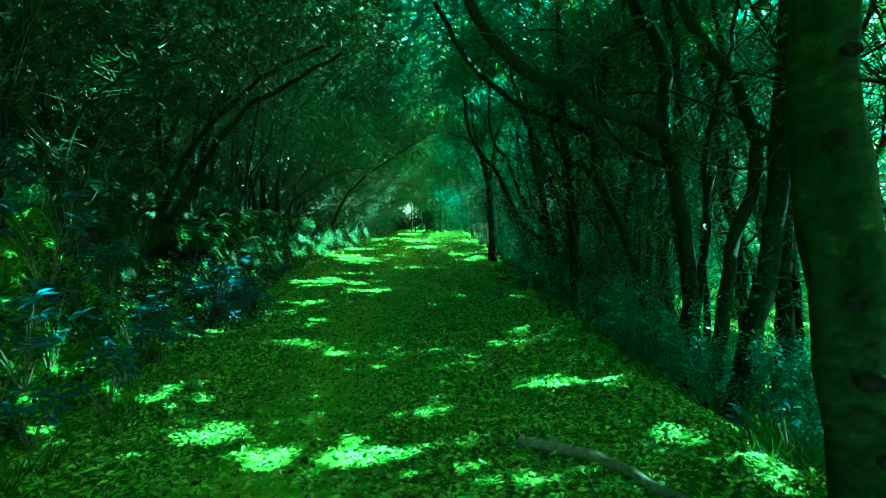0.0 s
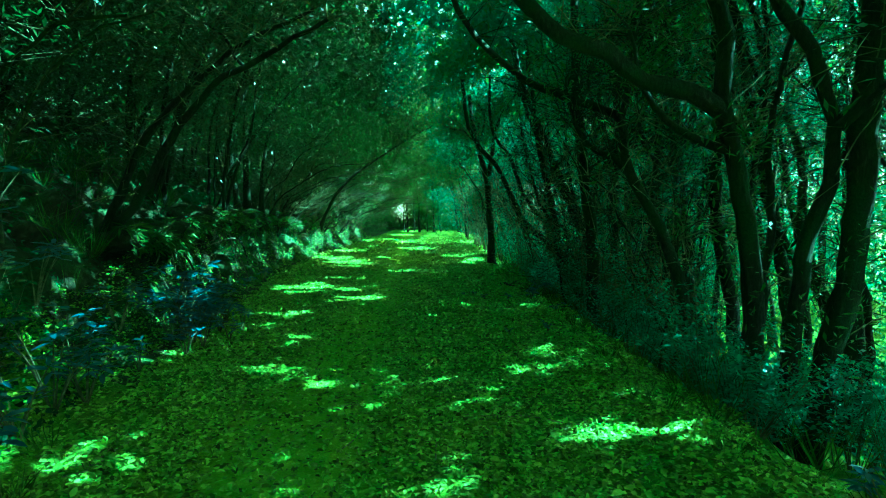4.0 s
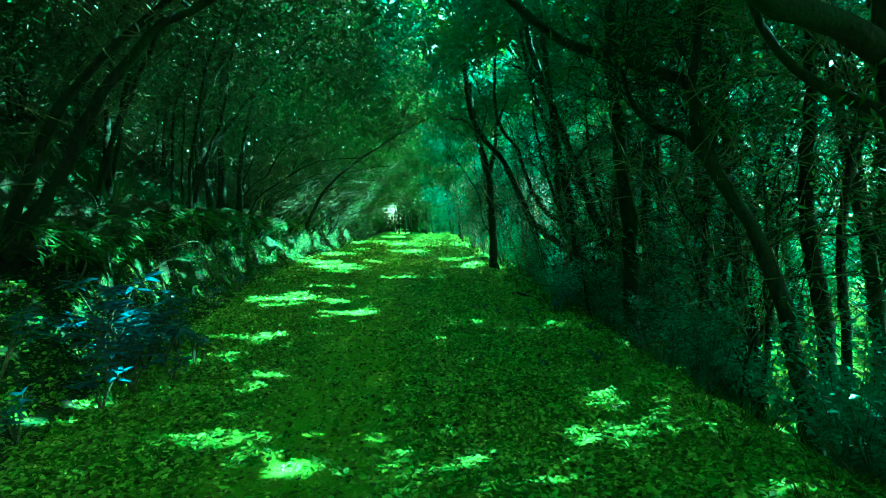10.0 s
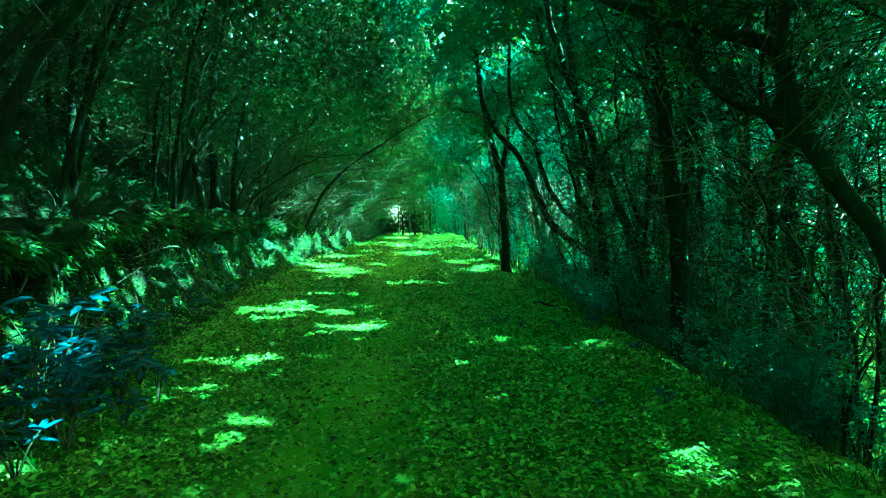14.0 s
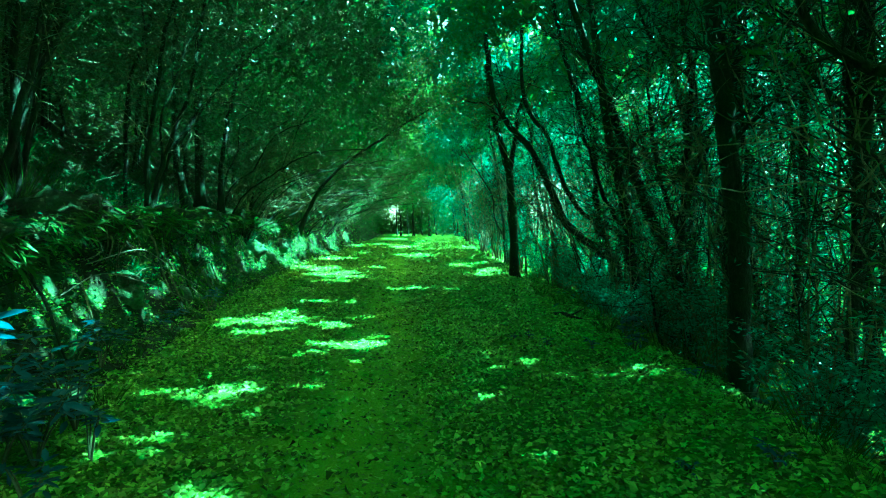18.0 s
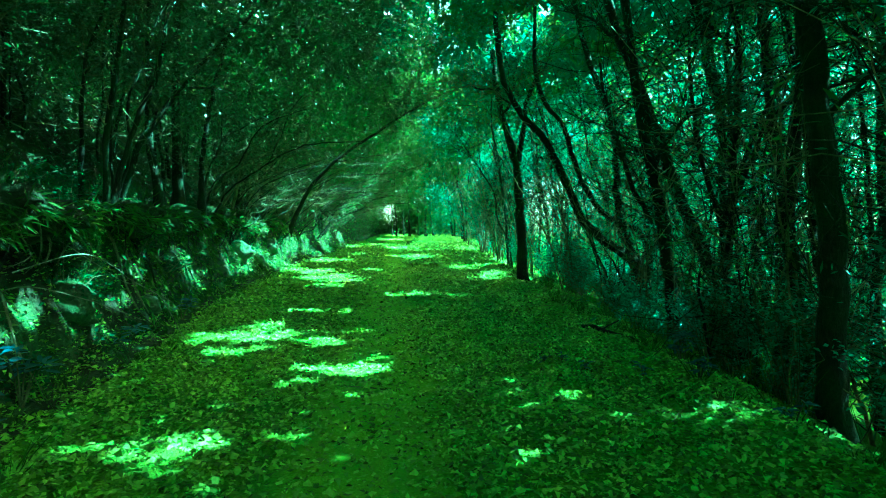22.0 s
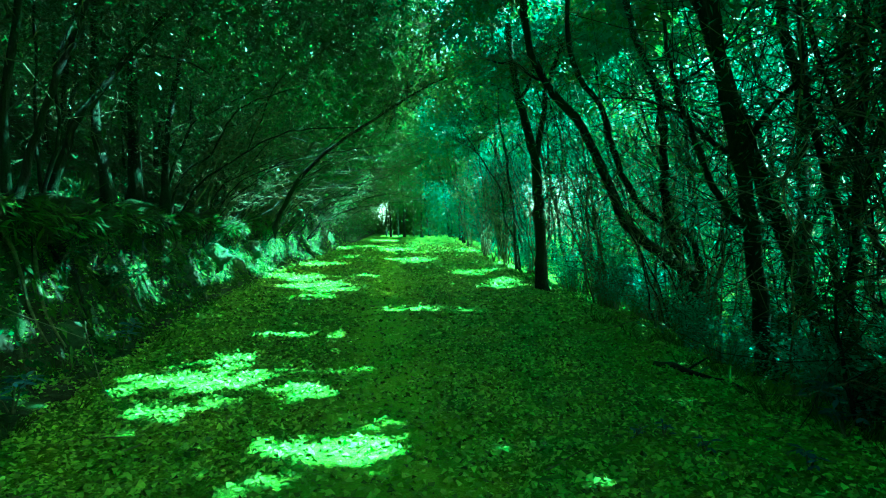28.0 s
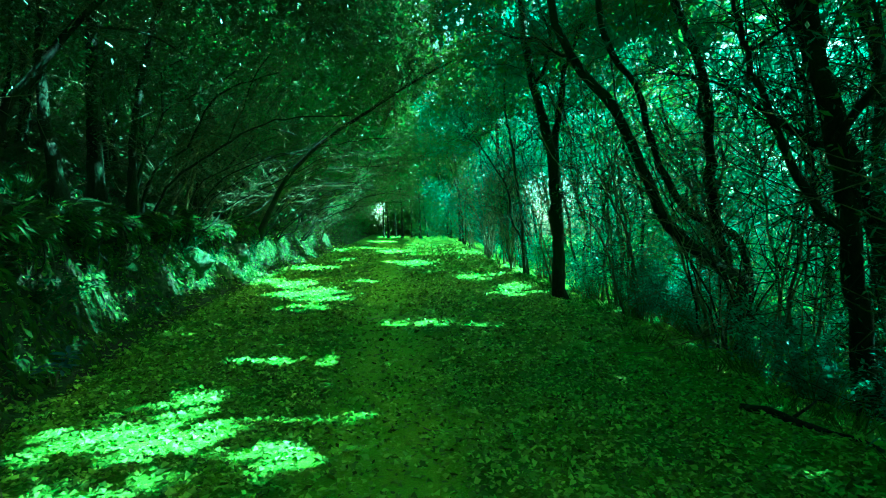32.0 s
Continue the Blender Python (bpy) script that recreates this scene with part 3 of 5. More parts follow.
tree([([(3.3, 8.7, -1.0), (3.18, 8.75, -0.16), (3.02, 8.85, 0.7), (2.89, 9, 1.3), (2.75, 9.3, 1.8), (2.55, 9.6, 2.41), (2.56, 9.87, 3.05), (2.3, 10, 3.27), (1.51, 10.6, 3.73), (0.9, 10.8, 4.19), (0.33, 10.9, 4.84), (-0.15, 11, 5.76)], 0.095, 0.045)], 13,
     "dark crooked trunk with a sharp elbow over the track", limbs=2, twigs=34, sides=14,
     extra_limbs=[([(2.6, 9.55, 2.25), (2.35, 9.8, 2.55), (2.1, 10.0, 2.75), (1.95, 10.2, 3.1), (1.8, 10.3, 3.8)], 0.05, 0.02), ([(2.56, 9.87, 3.0), (2.75, 10.1, 3.9), (2.9, 10.2, 5.2)], 0.06, 0.03)])
tree([([(3.05, 12.7, -0.65), (2.95, 12.7, 0.1), (2.93, 12.7, 0.9), (2.87, 12.7, 1.7), (2.74, 12.7, 2.5), (2.68, 12.75, 3.4), (2.62, 12.8, 4.3), (2.5, 12.8, 6.8)], 0.12, 0.06)], 14,
     "straight dark trunk at the edge of the track", limbs=4, twigs=40, sides=16,
     extra_limbs=[([(2.76, 12.7, 2.5), (3.1, 12.6, 2.9), (3.6, 12.5, 3.4), (4.1, 12.5, 3.7)], 0.03, 0.012), ([(2.72, 12.7, 2.8), (3.3, 12.9, 3.0), (4.0, 13, 3.2), (4.8, 13, 3.3)], 0.025, 0.01)])
tree([([(3.95, 12.1, -1.2), (3.85, 12.1, 0.2), (3.85, 12.1, 1.8), (3.95, 12.1, 3), (3.8, 12.1, 5), (3.7, 12, 7)], 0.06, 0.035)], 21, "slender dark trunk on the falling slope", limbs=4, twigs=50)
tree([([(2.07, 24, 0), (2, 24, 1.66), (1.9, 24, 3.17), (1.67, 24, 4.05), (1.35, 24, 5.29), (1.16, 24, 6.64)], 0.14, 0.07)], 15, DARK, limbs=3, twigs=30,
     extra_limbs=[([(1.9, 24, 3.29), (2.06, 24, 4.17), (2.18, 24, 5.17), (2.56, 24, 6.17)], 0.08, 0.04)])
tree([([(4.05, 20.1, -0.75), (4.0, 20.0, 0.3), (3.92, 20, 0.8), (3.61, 20, 0.92), (3.13, 20, 1.29), (2.65, 20, 1.66), (2.46, 20, 2.11), (2.17, 20, 2.75), (1.88, 20, 3.38), (1.51, 20, 3.78), (1.14, 20, 4.26), (0.86, 20, 4.97), (0.7, 20, 6.2)], 0.105, 0.05),
      ([(4.4, 20.6, -0.8), (4.45, 20.7, 0.5), (4.4, 20.7, 1.05), (4.15, 20.65, 1.5), (3.5, 20.6, 1.75), (3.08, 20.5, 2.1), (2.76, 20.4, 2.6), (2.48, 20.3, 3.26), (2.27, 20.2, 3.83), (1.93, 20.1, 4.15), (1.71, 20.1, 4.57), (1.6, 20.1, 5.3), (1.6, 20.1, 6.4)], 0.075, 0.04)], 16,
     "winding pair of dark stems leaning over the track", limbs=2, twigs=30, sides=12)
tree([([(3.28, 16.75, -0.3), (3.17, 16.75, 0.7), (3.05, 16.75, 1.5), (2.88, 16.75, 2.4), (2.7, 16.75, 3.2), (2.55, 16.75, 4.0), (2.2, 16.7, 6.4)], 0.1, 0.055)], 17, "dark upright trunk on the slope edge", limbs=3, twigs=28,
     extra_limbs=[([(3.0, 16.75, 1.6), (2.85, 16.9, 1.75), (2.68, 17.0, 2.1), (2.5, 17.2, 2.8), (2.35, 17.4, 3.5), (2.2, 17.5, 4.4)], 0.05, 0.02)])
tree([([(3.69, 15.8, -0.8), (3.59, 15.8, 0.46), (3.67, 15.8, 1.77), (3.77, 15.9, 3.18), (3.84, 16, 4.42), (3.68, 16, 5.35), (3.6, 16, 7)], 0.065, 0.04)], 18,
     "dark trunk with fanning bare branches on the slope", limbs=4, twigs=40,
     extra_limbs=[([(3.58, 15.9, 1.63), (3.76, 15.8, 2.28), (3.97, 15.7, 2.98), (4.32, 15.6, 3.8), (4.6, 15.6, 4.36), (5, 15.6, 5.2)], 0.045, 0.018),
                  ([(3.7, 15.8, 1.9), (4.0, 15.6, 2.9), (4.6, 15.4, 3.6), (5.3, 15.2, 4.1)], 0.035, 0.014), ([(3.6, 15.8, 1.5), (3.3, 15.9, 2.4), (3.15, 16, 3.4), (3.1, 16, 4.6)], 0.04, 0.016)])
tree([([(4.75, 17.4, -0.95), (4.4, 17.35, 0.2), (4.08, 17.33, 1.0), (3.58, 17.3, 2.1), (3.2, 17.3, 3.1), (2.72, 17.25, 4.2), (2.3, 17.2, 5.2), (1.9, 17.2, 6.6)], 0.125, 0.06)], 19, DARK, limbs=3, twigs=30)
tree([([(4.45, 20.5, -0.8), (3.6, 20.3, 1.86), (3.4, 20.2, 3.72), (2.7, 20.1, 5.55), (2.3, 20, 7.2)], 0.11, 0.05)], 20, DARK, limbs=3, twigs=30)
# Trees on the bank, with limbs that arch over the track.
tree([([(-4.95, 25.8, 1.6), (-4.41, 25.7, 2.66), (-3.71, 25.7, 3.5), (-2.45, 25.6, 4.39), (-1.06, 25.4, 5.25), (-0.25, 25.2, 5.61)], 0.06, 0.02)], 31, "dark limb arching from the bank over the track", limbs=3, twigs=40)
tree([([(-5.0, 9.9, 1.4), (-4.37, 9.7, 2.0), (-3.99, 9.6, 2.55), (-3.56, 9.5, 3.14), (-3.03, 9.4, 3.59), (-2.46, 9.3, 3.85), (-1.6, 9.2, 4.3)], 0.08, 0.03),
      ([(-5.0, 9.8, 1.3), (-4.3, 9.6, 2.65), (-3.61, 9.7, 3.54), (-2.91, 9.8, 4.15), (-1.9, 9.9, 4.7)], 0.07, 0.025)], 32, "dark arching stems rooted on the bank", limbs=3, twigs=46)
tree([([(-6.7, 21.6, 2.2), (-6.73, 21.6, 3.62), (-6.75, 21.6, 4.58), (-6.6, 21.5, 7)], 0.13, 0.07), ([(-6.6, 20.3, 2.2), (-6.78, 20.3, 3.78), (-6.7, 20.3, 7)], 0.1, 0.05),
      ([(-6.4, 22.2, 2.2), (-6.3, 22.3, 4), (-5.7, 22.3, 6.5)], 0.07, 0.04)], 33, "upright mossy stems on top of the bank", limbs=3, twigs=30)
tree([([(-4.9, 7.6, 1.7), (-4.95, 7.5, 2.13), (-5.13, 7.4, 2.59), (-5.32, 7.3, 3.21), (-5.48, 7.3, 3.98), (-5.5, 7.2, 6.5)], 0.07, 0.04),
      ([(-5.0, 7.5, 1.9), (-4.8, 7.4, 2.6), (-4.51, 7.3, 3.07), (-4.03, 7.1, 3.34), (-3.58, 6.9, 3.47), (-3.0, 6.8, 3.5)], 0.035, 0.014),
      ([(-4.85, 7.6, 1.8), (-4.5, 7.6, 2.7), (-4.1, 7.6, 3.3), (-3.6, 7.5, 3.6), (-3.0, 7.4, 3.75)], 0.03, 0.012)], 34, "pale-barked thin stems arching from the bank", M_PALE, limbs=3, twigs=34)

rng = np.random.default_rng(44)
for k in range(16):
    y = 23.5 + 1.45 * k + rng.uniform(-0.5, 0.5)
    x = float(left_edge(y)) - rng.uniform(0.7, 1.5)
    z = float(land(x, y))
    stems = []
    for _ in range(rng.integers(2, 4)):
        reach, rise = rng.uniform(0.8, 4.2), rng.uniform(1.8, 3.6)
        b = np.array([x + rng.uniform(-0.2, 0.2), y + rng.uniform(-0.25, 0.25), z])
        dy = rng.uniform(-1.0, 1.0)
        stems.append(([b, b + [0.12 * reach, 0.15 * dy, 0.4 * rise] + 0.16 * rng.standard_normal(3), b + [0.35 * reach, 0.4 * dy, 0.75 * rise] + 0.2 * rng.standard_normal(3), b + [0.65 * reach, 0.7 * dy, rise * rng.uniform(0.9, 1.1)] + 0.2 * rng.standard_normal(3), b + [reach, dy, rise * rng.uniform(0.95, 1.3)]], rng.uniform(0.022, 0.05), 0.012))
    tree(stems, 1300 + k, "sapling arching from the bank over the track", M_TWIG if k % 3 else M_BARK, limbs=2, twigs=26, leafy=7, leaf_size=0.1, group="arching saplings on the bank", sides=6)
for k in range(18):
    y = 20.5 + 1.5 * k + rng.uniform(-0.6, 0.6)
    x = float(right_edge(y)) + rng.uniform(0.3, 1.6)
    z = float(land(x, y))
    stems = []
    for _ in range(rng.integers(4, 8)):
        b = np.array([x + rng.uniform(-0.2, 0.2), y + rng.uniform(-0.2, 0.2), z])
        stems.append((wander(b, (rng.uniform(-2.0, 1.2), rng.uniform(-0.9, 0.9)), rng.uniform(3.0, 5.5), rng, 0.16), rng.uniform(0.014, 0.032), 0.008))
    tree(stems, 1400 + k, "pale hazel of many thin fanning stems", M_TWIG, limbs=1, twigs=22, leafy=3, leaf_size=0.09, group="hazels along the slope edge", sides=5)
for k in range(15):
    y = 25 + 1.7 * k + rng.uniform(-0.4, 0.4)
    x = float(left_edge(y)) - rng.uniform(0.4, 0.9)
    z = float(land(x, y))
    crown_h = float(np.interp(y, [18, 34, 50, 66], [4.9, 4.05, 3.2, 2.7]))
    stems = []
    for _ in range(4):
        end, dy, low = rng.uniform(0.2, 0.7), rng.uniform(-1.6, 1.6), rng.uniform(0.8, 1.08)
        wide = (float(right_edge(y)) + 0.3 - x) * end
        a = np.linspace(0, 1, 6)[:, None] * end * 2.6
        p = np.hstack([x + wide * (1 - np.cos(np.minimum(a, 2.7))) / (1 - math.cos(min(end * 2.6, 2.7))), y + dy * a / 2.6, z + 0.1 + (crown_h * low - z) * np.sin(np.minimum(a, 1.7) * 0.92)])
        p[1:] += 0.2 * rng.standard_normal((5, 3))
        stems.append((p, rng.uniform(0.014, 0.032), 0.006))
    tree(stems, 1700 + k, "pale sapling arching across the track", M_TWIG if k % 2 else M_BARK, limbs=1, twigs=34, leafy=7, leaf_size=0.1, group="arching saplings on the bank", sides=5)
for k, (x, y) in enumerate([(3.3, 9.9), (3.9, 11.0), (3.2, 11.6), (4.6, 11.9), (3.3, 13.5), (4.3, 13.2), (3.1, 14.4), (4.8, 14.9), (2.9, 15.3), (3.8, 16.6), (3.0, 17.8), (4.1, 18.6), (3.1, 19.2), (5.3, 16.0)]):
    z = float(land(x, y))
    stems = [(wander((x + rng.uniform(-0.3, 0.3), y + rng.uniform(-0.3, 0.3), z), (rng.uniform(-1.0, 1.0), rng.uniform(-0.6, 0.6)), rng.uniform(2.2, 4.6), rng, 0.12), rng.uniform(0.01, 0.024), 0.006) for _ in range(rng.integers(5, 9))]
    stems = [q for q in stems if not in_beam(q[0], rng).any()] or stems[:1]
    tree(stems, 1800 + k, "pale hazel of many thin fanning stems", M_TWIG if k % 3 else M_BARK, limbs=1, twigs=26, leafy=5, leaf_size=0.085, group="hazels along the slope edge", sides=5)
for k, (x, y, r) in enumerate([(-2.9, 60.5, 0.09), (-2.3, 62, 0.06), (-3.3, 61, 0.07), (-1.7, 60, 0.11), (-0.9, 61, 0.07), (-0.2, 59, 0.12), (0.5, 61, 0.09), (-3.4, 64, 0.05)]):
    tree([(wander((x, y, float(land(x, y))), (rng.uniform(-0.3, 0.3), 0), 7, rng, 0.15), r, r * 0.5)], 1500 + k, "thin dark trunk at the end of the track", limbs=1, twigs=4, leafy=0, group="trunks at the end of the track", sides=6)

for k, (x, y, lx, r) in enumerate([(4.6, 10.3, -0.8, 0.1), (5.3, 8.9, 0.2, 0.13), (5.9, 11.2, -1.0, 0.1), (5.0, 6.2, 0.5, 0.09), (5.6, 13.6, -0.6, 0.1), (4.9, 14.4, 0.3, 0.07), (6.2, 7.2, -0.3, 0.12), (5.2, 16.9, -0.7, 0.09), (4.3, 14.9, -0.5, 0.1), (5.1, 18.9, -0.9, 0.12), (4.7, 13.2, 0.3, 0.08)]):
    b = np.array([x, y, float(land(x, y))])
    tree([(wander(b, (lx, 0.2), 8.5, rng, 0.22), r, r * 0.55), (wander(b + [0.2, 0.1, 0], (lx + rng.uniform(-1.6, 1.6), 0.5), 7, rng, 0.25), r * 0.6, r * 0.3)], 1600 + k,
         "dark mossy trunk on the falling slope", limbs=5, twigs=50, leafy=6, group="trees on the slope", sides=9)

# The wood behind them: trees on the slope and coppiced stools on the bank.
rng = np.random.default_rng(50)
spots = [np.array([t["root"].location.x, t["root"].location.y]) for t in TREES]
n1 = len(spots)
for k in range(500):
    if len(spots) > n1 + 55:
        break
    y = rng.uniform(-3, 62)
    p = np.array([right_edge(y) + 0.35 + 13 * rng.random() ** 1.6, y])
    if min(np.hypot(*(p - q)) for q in spots) < 1.25 or (y < 24 and p[0] < right_edge(y) + 2.4):
        continue
    spots.append(p)
    z = float(land(*p))
    h = rng.uniform(7, 9.5)
    lean = (-rng.uniform(0.2, 2.6), rng.uniform(-0.8, 0.8))
    r0 = rng.uniform(0.05, 0.12)
    stems = [(wander((p[0], p[1], z), lean, h, rng, 0.3), r0, r0 * 0.45)]
    if rng.random() < 0.5:
        stems.append((wander((p[0] + 0.15, p[1] + 0.1, z), (lean[0] + rng.uniform(-1.5, 1.5), rng.uniform(-1, 1)), h * 0.85, rng, 0.35), r0 * 0.7, r0 * 0.3))
    far = y > 32
    tree(stems, 100 + k, "slender dark trunk on the falling slope" if r0 < 0.09 else "dark mossy trunk on the falling slope", limbs=2 if far else 4, twigs=16 if far else 64, leafy=8 if far else 6,
         leaf_size=0.14 if far else 0.1, group="trees on the slope", sides=7)
n0 = len(spots)
for k in range(600):
    if len(spots) > n0 + 40:
        break
    y = rng.uniform(2, 62)
    p = np.array([left_edge(y) - 1.0 - 8 * rng.random() ** 1.5, y])
    if min(np.hypot(*(p - q)) for q in spots) < 1.1:
        continue
    spots.append(p)
    z = float(land(*p))
    near = left_edge(y) - p[0] < 3.5
    stems = []
    for _ in range(rng.integers(3, 6)):
        h = rng.uniform(4.5, 7.5)
        lean = (rng.uniform(0.3, 3.6) if near else rng.uniform(-0.8, 1.5), rng.uniform(-1.2, 1.2))
        r0 = rng.uniform(0.025, 0.07)
        b = (p[0] + rng.uniform(-0.25, 0.25), p[1] + rng.uniform(-0.25, 0.25), z)
        stems.append((wander(b, lean, h, rng, 0.2), r0, r0 * 0.4))
    far = y > 32
    tree(stems, 700 + k, "coppiced stool of many thin stems on the bank", limbs=2, twigs=16 if far else 36, leafy=7 if far else 9, leaf_size=0.14 if far else 0.09, group="coppiced trees on the bank", sides=6)


# ---- foliage: clusters of leaves shared out to the nearest tree ----
def clusters(n, box, rng, each, spread, keep):
    c = rng.uniform([b[0] for b in box], [b[1] for b in box], (n, 3))
    c = c[keep(c)]
    p = np.repeat(c, each, 0) + rng.standard_normal((len(c) * each, 3)) * spread
    return p


def roof_low(x, y):
    """The underside of the tunnel of leaves."""
    le, re = left_edge(y) - np.interp(y, [20, 45], [1.2, 0.4]), right_edge(y) + np.interp(y, [15, 45], [2.2, 0.4])
    s = (x - (le + re) / 2) / ((re - le) / 2)
    rise = np.interp(y, [0, 18, 34, 50, 66], [5.3, 5.1, 4.2, 3.3, 2.8])
    return rise - 2.3 * np.abs(s) ** 2.4


rng = np.random.default_rng(90)
LEAVES = []


def roof(c):
    low = roof_low(c[:, 0], c[:, 1])
    d = c[:, 2] - low
    return (d > 0) & (rng.random(len(c)) < np.exp(-d / 1.6) * np.where(c[:, 0] > 0.8, 0.38, 1)) & (c[:, 2] > land(c[:, 0], c[:, 1]) + 0.8)


def slope_side(c):
    v, d = c[:, 0] - right_edge(c[:, 1]), c[:, 2] - land(c[:, 0], c[:, 1])
    return (d > 0.2) & (v > np.where(d < 1.3, 1.3, 2.4) - np.interp(c[:, 1], [24, 36], [0, 1.3])) & (rng.random(len(c)) < (0.3 + 0.7 * np.clip((v - 2.2) / 4, 0, 1)) * np.where(c[:, 2] > 2.2, 0.65, 1))


def slope_low(c):
    v, d = c[:, 0] - right_edge(c[:, 1]), c[:, 2] - land(c[:, 0], c[:, 1])
    return (v > 0.55) & (d > 0.12) & (d < 0.5 + 1.2 * v) & (d < 3.2) & (rng.random(len(c)) < np.clip(0.5 + 0.5 * ripple(c[:, 0], c[:, 1], 1.2, 61), 0.1, 1))


def bank_side(c):
    u, d = left_edge(c[:, 1]) - c[:, 0], c[:, 2] - land(c[:, 0], c[:, 1])
    return (u > 1.0) & (d > 0.7) & (c[:, 2] < 7) & (rng.random(len(c)) < np.clip((d - 0.6) / 2.5, 0.15, 1))


def anywhere(c):
    return c[:, 2] > land(c[:, 0], c[:, 1]) + 0.2


def wood_end(c):
    return anywhere(c) & ((np.abs(c[:, 0] + 4.0) > 1.2) | (np.abs(c[:, 2] - 3.4) > 1.4) | (rng.random(len(c)) < 0.25))


LEAVES.append((clusters(35000, ((-8, 8), (1, 36), (2, 8)), rng, 24, 0.24, roof), 0.066))
LEAVES.append((clusters(18000, ((-9, 9), (36, 66), (2, 8)), rng, 12, 0.3, roof), 0.17))
LEAVES.append((clusters(8000, ((3, 14), (-2, 34), (-5, 7.5)), rng, 20, 0.28, slope_side), 0.068))
LEAVES.append((clusters(7500, ((2, 18), (20, 66), (-4, 7)), rng, 14, 0.4, slope_side), 0.2))
LEAVES.append((clusters(8000, ((-7, 1.5), (15, 38), (4, 8)), rng, 22, 0.24, roof), 0.08))
LEAVES.append((clusters(7000, ((2.4, 9), (4, 32), (-3, 3.0)), rng, 18, 0.2, slope_low), 0.075))
LEAVES.append((clusters(2600, ((3.5, 14), (25, 52), (-3, 5)), rng, 14, 0.35, slope_side), 0.16))
LEAVES.append((clusters(11000, ((-12, -3.5), (0, 34), (1.5, 8)), rng, 16, 0.25, bank_side), 0.078))
LEAVES.append((clusters(6500, ((-15, -5), (30, 66), (1.5, 8)), rng, 12, 0.35, bank_side), 0.18))
LEAVES.append((clusters(1500, ((-12, 12), (66, 76), (-0.5, 1.8)), rng, 12, 0.35, anywhere), 0.28))
LEAVES.append((clusters(900, ((-1.0, 6), (50, 64), (0.2, 3.6)), rng, 14, 0.35, anywhere), 0.13))
LEAVES.append((clusters(420, ((-7.5, -4.6), (46, 62), (0.6, 3.0)), rng, 14, 0.35, anywhere), 0.13))
# the high crowns, added to block the sun, and the wood's edges all round
gx, gy = np.meshgrid(np.arange(-20, 8.5, 0.12), np.arange(-13, 80, 0.12))
gz = rng.uniform(7.6, 10.2, gx.size)
patchy = np.clip(0.55 + 0.5 * ripple(gx, gy, 1.3, 51), 0.05, 1)
thin = np.where((gy > 26) & (gx > -12) & (gx < left_edge(gy) + 0.3), 0.1 * patchy + 0.85, np.where((gy > 30) & (gx > -2), 0.4 * patchy + 0.15,  np.where(gx > 2.5, np.where(gy < 11, 0.92, np.where(gy < 19, 0.35 * patchy + 0.2, 0.5 * patchy + 0.42)), np.where((gx > -10) & (gx < left_edge(gy) - 0.3) & (gy < 26), np.where(gy < 8, 0.9, 0.72), 1.0)))).ravel() > rng.random(gx.size)
high = np.stack([gx.ravel(), gy.ravel()], 1) + rng.uniform(0, 0.12, (gx.size, 2)) + gz[:, None] * np.array([[SUN.x / SUN.z, SUN.y / SUN.z]])
LEAVES.append((np.column_stack([high, gz])[thin], 0.58))
# a second leaf layer, added mainly over the track to stop stray sun
gx, gy = np.meshgrid(np.arange(-10.5, 2.4, 0.135), np.arange(0, 42, 0.135))
gz = rng.uniform(7.4, 9.4, gx.size)
over = np.stack([gx.ravel(), gy.ravel()], 1) + rng.uniform(0, 0.1, (gx.size, 2)) + gz[:, None] * np.array([[SUN.x / SUN.z, SUN.y / SUN.z]])
LEAVES.append((np.column_stack([over, gz])[(gx.ravel() > left_edge(gy.ravel()) - 0.15) | (rng.random(gx.size) < np.where(gy.ravel() < 24, 0.12, 0.7))], 0.5))
# small leaves added round each gap, to give its sun patch a crisp edge
rim = []
for x, y, z, w, d in GAP:
    m = int(420 * (w + 0.5) * (d + 0.5))
    gz = rng.uniform(7.0, 8.6, m)
    q = np.stack([x + rng.uniform(-1, 1, m) * (w + 0.42), y + rng.uniform(-1, 1, m) * (d + 0.4)], 1) + (gz - z)[:, None] * np.array([[SUN.x / SUN.z, SUN.y / SUN.z]])
    rim.append(np.column_stack([q, gz]))
LEAVES.append((np.vstack(rim), 0.2))
for x0, x1, gap in ((-32, -20, 0.24), (8.5, 22, 0.4)):
    gx, gy = np.meshgrid(np.arange(x0, x1, gap), np.arange(-13, 80, gap))
    gz = rng.uniform(7.6, 10.2, gx.size) + (2 if x0 < -20 else 0)
    side = np.stack([gx.ravel(), gy.ravel()], 1) + rng.uniform(0, gap, (gx.size, 2)) + gz[:, None] * np.array([[SUN.x / SUN.z, SUN.y / SUN.z]])
    LEAVES.append((np.column_stack([side, gz]), 0.9))
LEAVES.append((clusters(5200, ((-14, -6.5), (0, 30), (5.0, 10)), rng, 22, 0.3, anywhere), 0.11))
LEAVES.append((clusters(9500, ((12, 18), (-6, 66), (-5, 8.5)), rng, 14, 0.4, anywhere), 0.19))
LEAVES.append((clusters(4600, ((18, 28), (-14, 72), (-7, 7)), rng, 12, 0.6, anywhere), 0.55))
LEAVES.append((clusters(2200, ((-24, -12), (-14, 70), (4, 13)), rng, 12, 0.5, anywhere), 0.55))
# unseen leaves added behind the start of the walk, closing the wood there
LEAVES.append((clusters(1600, ((-14, 18), (-14, -6), (-4, 9)), rng, 12, 0.5, anywhere), 0.6))
